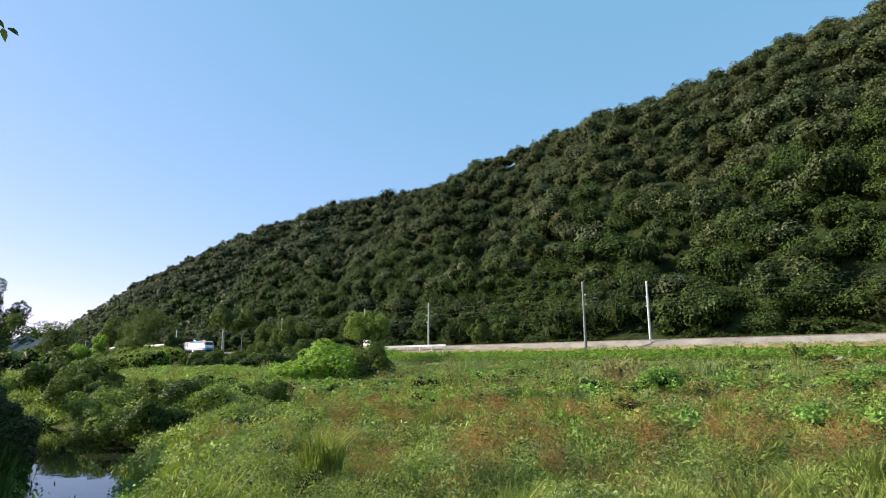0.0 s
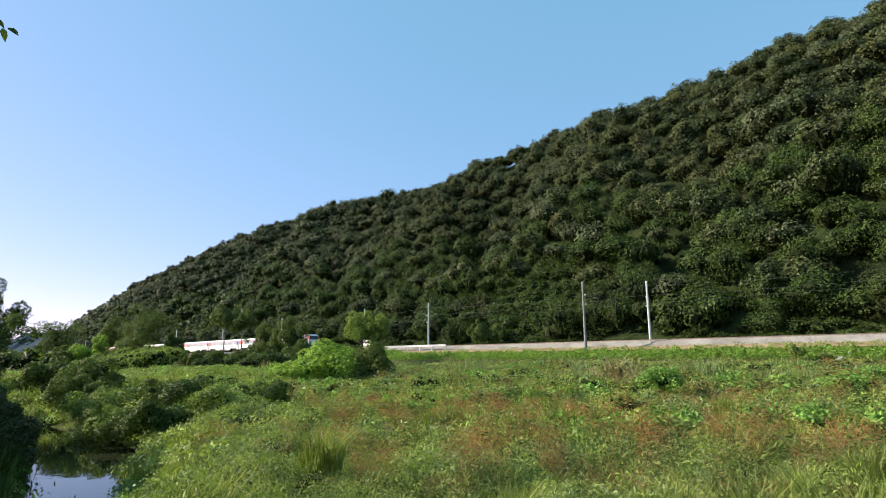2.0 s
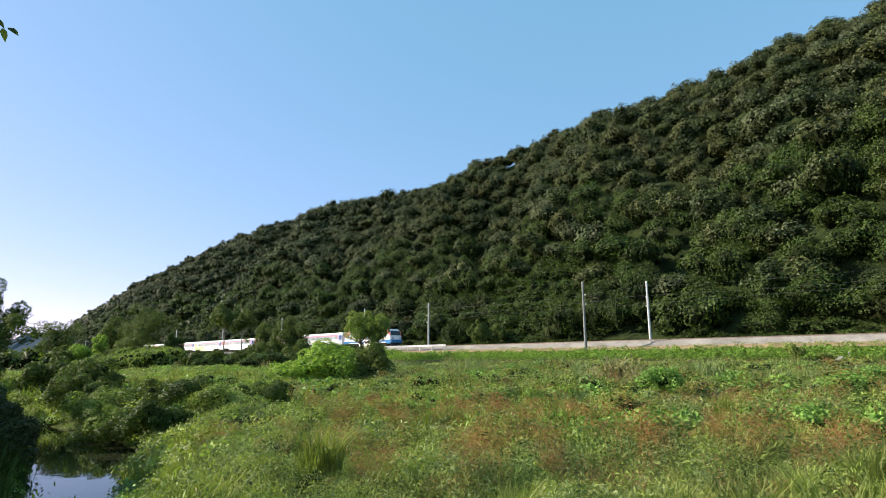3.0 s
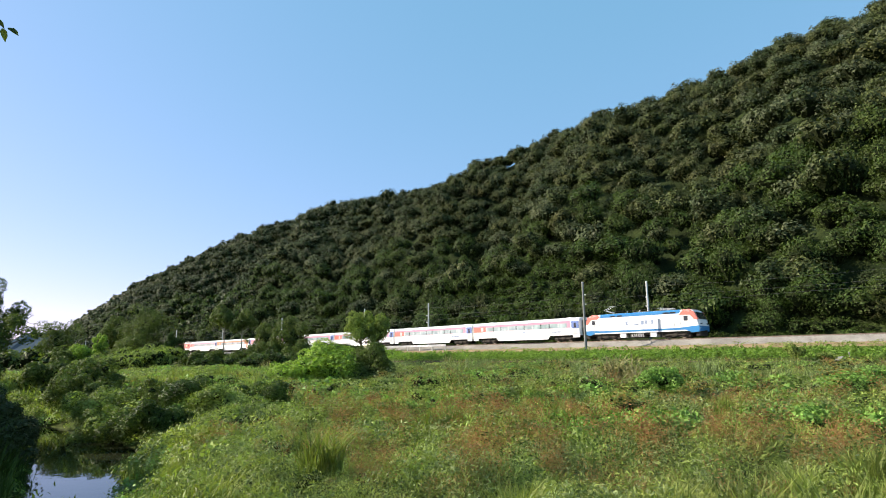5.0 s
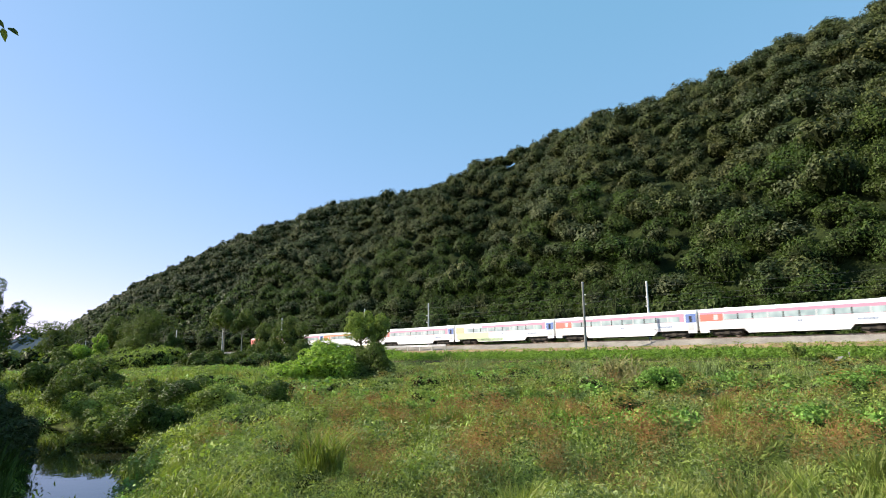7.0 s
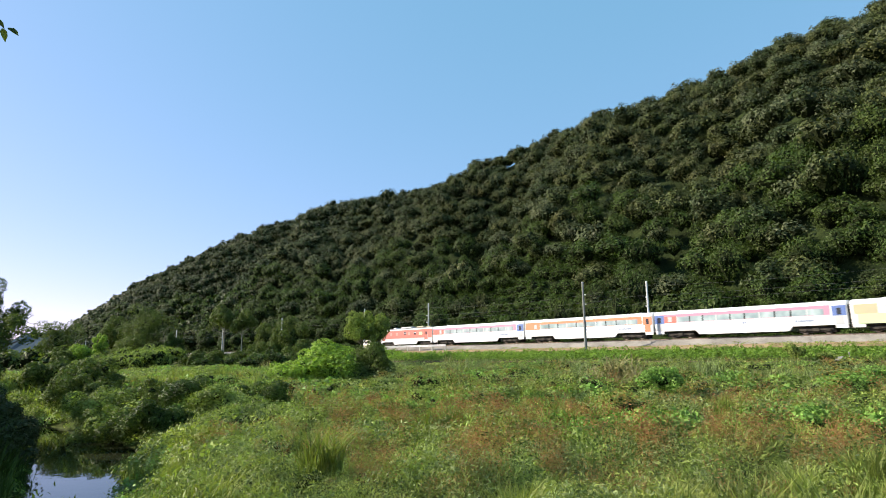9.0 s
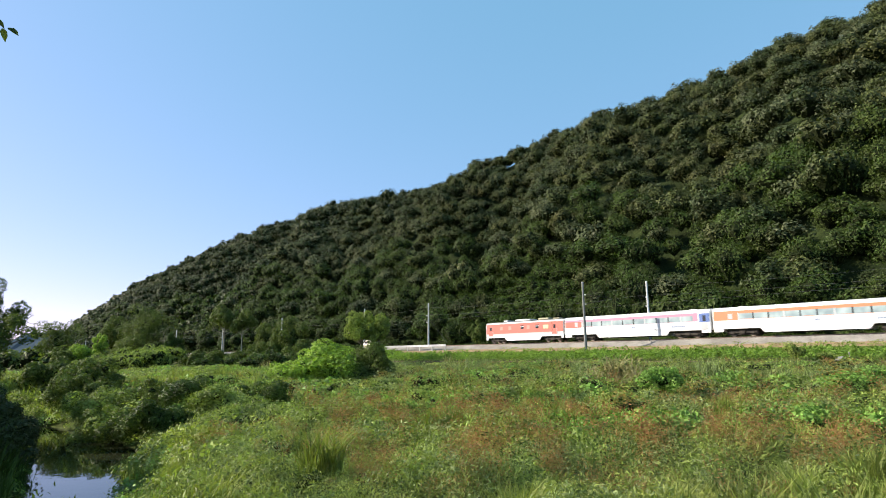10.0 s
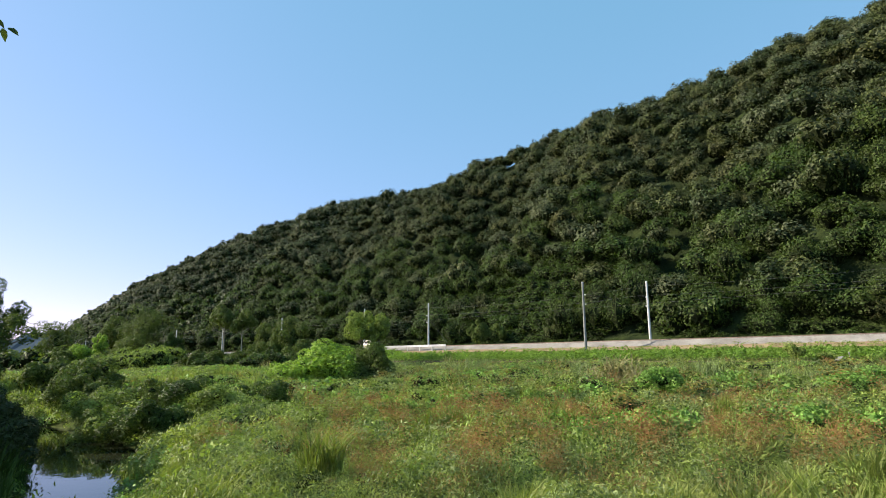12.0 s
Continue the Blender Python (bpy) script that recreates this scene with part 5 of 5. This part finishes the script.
def make_far_thickets():
    rng = np.random.default_rng(71)
    s, d = rng.uniform(92, 175, 170), rng.uniform(44, 69, 170)
    far = (s > 116) & (d < 60)
    s, d = s[~far], d[~far]
    x, y = plan(s, d)
    r = rng.uniform(1.2, 2.9, len(s))
    where = np.stack([x, y, ground(x, y) + r * 0.3], 1)
    scatter_crowns("trackside_thicket", M["shrub"], rng, where, r, 10, 520, 0.13, "green thicket along the foot of the line", "thicket", 5)
    s, d = rng.uniform(124, 172, 120), rng.uniform(27, 46, 120)
    x, y = plan(s, d)
    r = rng.uniform(0.8, 3.0, len(s)) * np.interp(d, [27, 46], [0.5, 1.25])
    where = np.stack([x, y, ground(x, y) + r * 0.75], 1)
    scatter_crowns("vine_thicket", M["willow"], rng, where, r, 10, 520, 0.14, "bank smothered in bright green vines", "thicket", 4)
    # along the line towards the horizon
    s, d = rng.uniform(170, 900, 260), rng.uniform(20, 72, 260)
    x, y = plan(s, d)
    r = rng.uniform(2.4, 6.5, len(s))
    where = np.stack([x, y, ground(x, y) + r * 0.4], 1)
    scatter_crowns("far_thicket", M["tree"], rng, where, r, 7, 200, 0.22, "distant dark green trees and thickets", "thicket", 4)
    # left bank of the stream, thick with tall grass; its shade put into a darker leaf colour
    n = 1500
    x, y = rng.uniform(-24, -9, n), rng.uniform(8, 27, n)
    w = stream_distance(x, y)
    ok = (ground(x, y) > 0.05) & (w < 8) & (x < np.interp(y, [8, 13.5, 21, 28], [-6.0, -8.0, -12.6, -18.6]))
    where = np.stack([x, y, ground(x, y)], 1)[ok]
    tpl = [blades(rng, 46, 0.3, 0.95, 0.016, 0.9) for _ in range(5)]
    plant("bank_grass", "shrub", tpl, where, rng, (0.7, 1.4), "long grass hanging over the stream", "grass")
    # right bank, and the far bank beyond the bend
    x, y = rng.uniform(-30, -4, 6000), rng.uniform(8, 36, 6000)
    w = stream_distance(x, y)
    ok = (ground(x, y) > 0.0) & (w < 3.6) & ((x > np.interp(y, [8, 13.5, 21, 28], [-6.0, -8.0, -12.6, -18.6])) | (y > 21))
    where = np.stack([x, y, ground(x, y)], 1)[ok]
    tpl = [leafy(rng, 46, 0.35, 0.5, 0.085) for _ in range(5)]
    plant("bank_weeds", "weed", tpl, where, rng, (0.7, 1.3), "green weeds crowding the water's edge", "weeds")
    x, y = rng.uniform(-48, -12, 420), rng.uniform(34, 62, 420)
    ok = (stream_distance(x, y) > 2) & (x < -0.3 * y) & (wobble(x, y, 3.0, 1.0) > 0.15)
    where = np.stack([x, y, ground(x, y)], 1)[ok]
    plant("ochre_weeds", "ochre", [leafy(rng, 60, 0.7, 0.9, 0.09, 0.4, True, 0.5) for _ in range(4)], where, rng, (0.6, 1.3), "yellowing ochre weeds beyond the stream", "weeds")
    # plumes of tall grass on the far side of the stream
    n = 1300
    x, y = rng.uniform(-60, -8, n), rng.uniform(30, 75, n)
    ok = (stream_distance(x, y) > 2) & (x < -0.25 * y) & (wobble(x, y, 4.0, 8.0) > -0.1)
    where = np.stack([x, y, ground(x, y)], 1)[ok]
    tpl = [blades(rng, 26, 0.35, 1.0, 0.02, 0.5) for _ in range(5)]
    plant("plume_grass", "grass", tpl, where, rng, (0.7, 1.3), "tall plumed yellow-green grass", "grass")


make_far_thickets()


# ---- small things ----
def make_guard_rail():
    g = thing("guard_rail", on_plan(86.8, 74.4, 4.9), "pale galvanised guard rail beside the ballast", "guard rail")
    part("beam", prism([(-9.2, 0.55), (9.2, 0.55), (9.2, 0.92), (-9.2, 0.92)], -0.06, 0.02), M["galv"], g)
    part("beam_rib", boxes((-9.2, 9.2, -0.1, -0.05, 0.58, 0.68), (-9.2, 9.2, -0.1, -0.05, 0.78, 0.88)), M["galv"], g)
    for k in range(6):
        x = -9.0 + 3.6 * k
        part("post", boxes((x - 0.08, x + 0.08, 0.0, 0.14, -0.7, 0.9), bevel=0.01), M["concrete"], g)


def make_truck():
    t = thing("parked_truck", on_plan(95.6, 70.6, 4.8, -80), "small cream truck parked by the line, half hidden", "truck")
    part("cab", prism([(-0.6, 0.5), (1.0, 0.5), (1.02, 1.25), (0.75, 2.1), (-0.6, 2.15)], -0.85, 0.85), M["cream"], t)
    bm = boxes((0.86, 0.95, -0.72, -0.04, 1.4, 1.95), (0.86, 0.95, 0.04, 0.72, 1.4, 1.95))
    part("windscreen", bm, M["cab_glass"], t)
    for side in (-1, 1):
        ys = sorted((side * 0.8, side * 0.862))
        part("side_window", boxes((-0.35, 0.55, *ys, 1.35, 1.95)), M["cab_glass"], t)
    part("cargo_bed", boxes((-3.2, -0.65, -0.88, 0.88, 0.7, 1.3), bevel=0.03), M["under"], t, "dark cargo bed")
    for x in (0.45, -2.3):
        for side in (-1, 1):
            bm = bmesh.new()
            tube(bm, [(x, side * 0.62, 0.3), (x, side * 0.84, 0.3)], [0.3, 0.3], 16)
            part("wheel", bm, M["rubber"], t)


def make_debris():
    x, y = 33.0, 49.0
    z = float(ground(np.array([x]), np.array([y]))[0])
    d = thing("plastic_sheeting", pose(x, y, z - 0.1), "crumpled pale plastic sheet and boards at the field edge", "debris")
    bm = bmesh.new()
    bmesh.ops.create_grid(bm, x_segments=10, y_segments=6, size=0.5)
    for v in bm.verts:
        v.co.x *= 0.7
        v.co.y *= 0.5
        v.co.z = 0.75 + 0.12 * math.sin(v.co.x * 7 + v.co.y * 3) + 0.25 * v.co.x
    bmesh.ops.solidify(bm, geom=bm.faces[:], thickness=0.01)
    part("sheet", bm, M["grey_pole"], d)
    part("board", boxes((-1.9, 0.4, 0.1, 0.16, 0.35, 0.6), (-1.6, 0.9, 0.3, 0.36, 0.55, 0.7)), M["bark"], d, "weathered dark boards")
    part("stake", boxes((0.95, 1.02, 0, 0.07, 0, 1.3)), M["pale_bark"], d)


def make_twig():
    """A leafy twig hanging in from a tree overhead."""
    t = thing("hanging_twig", pose(-2.44, 2.85, 5.1), "dark leafy twig hanging in close by", "twig")
    bm = bmesh.new()
    tube(bm, [(-0.5, 0, 0.16), (-0.2, 0, 0.1), (0, 0, 0.03), (0.06, 0, -0.02)], [0.008, 0.006, 0.004, 0.002], 6)
    part("stem", bm, M["bark"], t)
    for k, (x, z, a) in enumerate([(-0.12, 0.07, -60), (-0.06, 0.05, -75), (0.0, 0.02, -80), (0.05, -0.02, -70), (0.07, -0.01, -30), (-0.02, 0.05, -35), (-0.1, 0.09, 10)]):
        bm = bmesh.new()
        ca, sa = math.cos(radians(a)), math.sin(radians(a))
        rows = []
        for f, w, b in ((0, 0.004, 0), (0.3, 0.016, 0.004), (0.65, 0.014, 0.0), (1, 0.001, -0.012)):
            c = Vector((x + ca * f * 0.075, 0.01 * k - 0.03, z + sa * f * 0.075 + b))
            side = Vector((-sa * 0.8, 0.6, ca * 0.8)) * w
            rows.append((bm.verts.new(c + side), bm.verts.new(c - side)))
        for p, q in zip(rows, rows[1:]):
            bm.faces.new((p[0], p[1], q[1], q[0]))
        bmesh.ops.solidify(bm, geom=bm.faces[:], thickness=0.001)
        part("leaf", bm, M["tree"], t)


def make_far_hill():
    bm = bmesh.new()
    top, foot = [], []
    for k in range(60):
        x = -3400 + 45 * k
        h = 150 + 22 * math.sin(k * 0.55) + 10 * math.sin(k * 1.7) - abs(k - 26) * 1.2
        foot.append((bm.verts.new((x, 3000, -5)), bm.verts.new((x, 3600, -5))))
        top.append(bm.verts.new((x, 3300 + 30 * math.sin(k), h)))
    for i in range(59):
        bm.faces.new((foot[i][0], foot[i + 1][0], top[i + 1], top[i]))
        bm.faces.new((top[i], top[i + 1], foot[i + 1][1], foot[i][1]))
    tagged(part("far_hill", bm, M["far"], None), "distant wooded hill, blue haze painted into its colour", "hill", kind="structure")


# the blue-grey of distant haze is put into the woods' base colour
M["far"] = surface("distant_woods_painted_haze", (0.03, 0.055, 0.075), (0.042, 0.07, 0.095), 0.01, 1.0)
make_guard_rail()
make_truck()
make_debris()
make_twig()
make_far_hill()

motions()
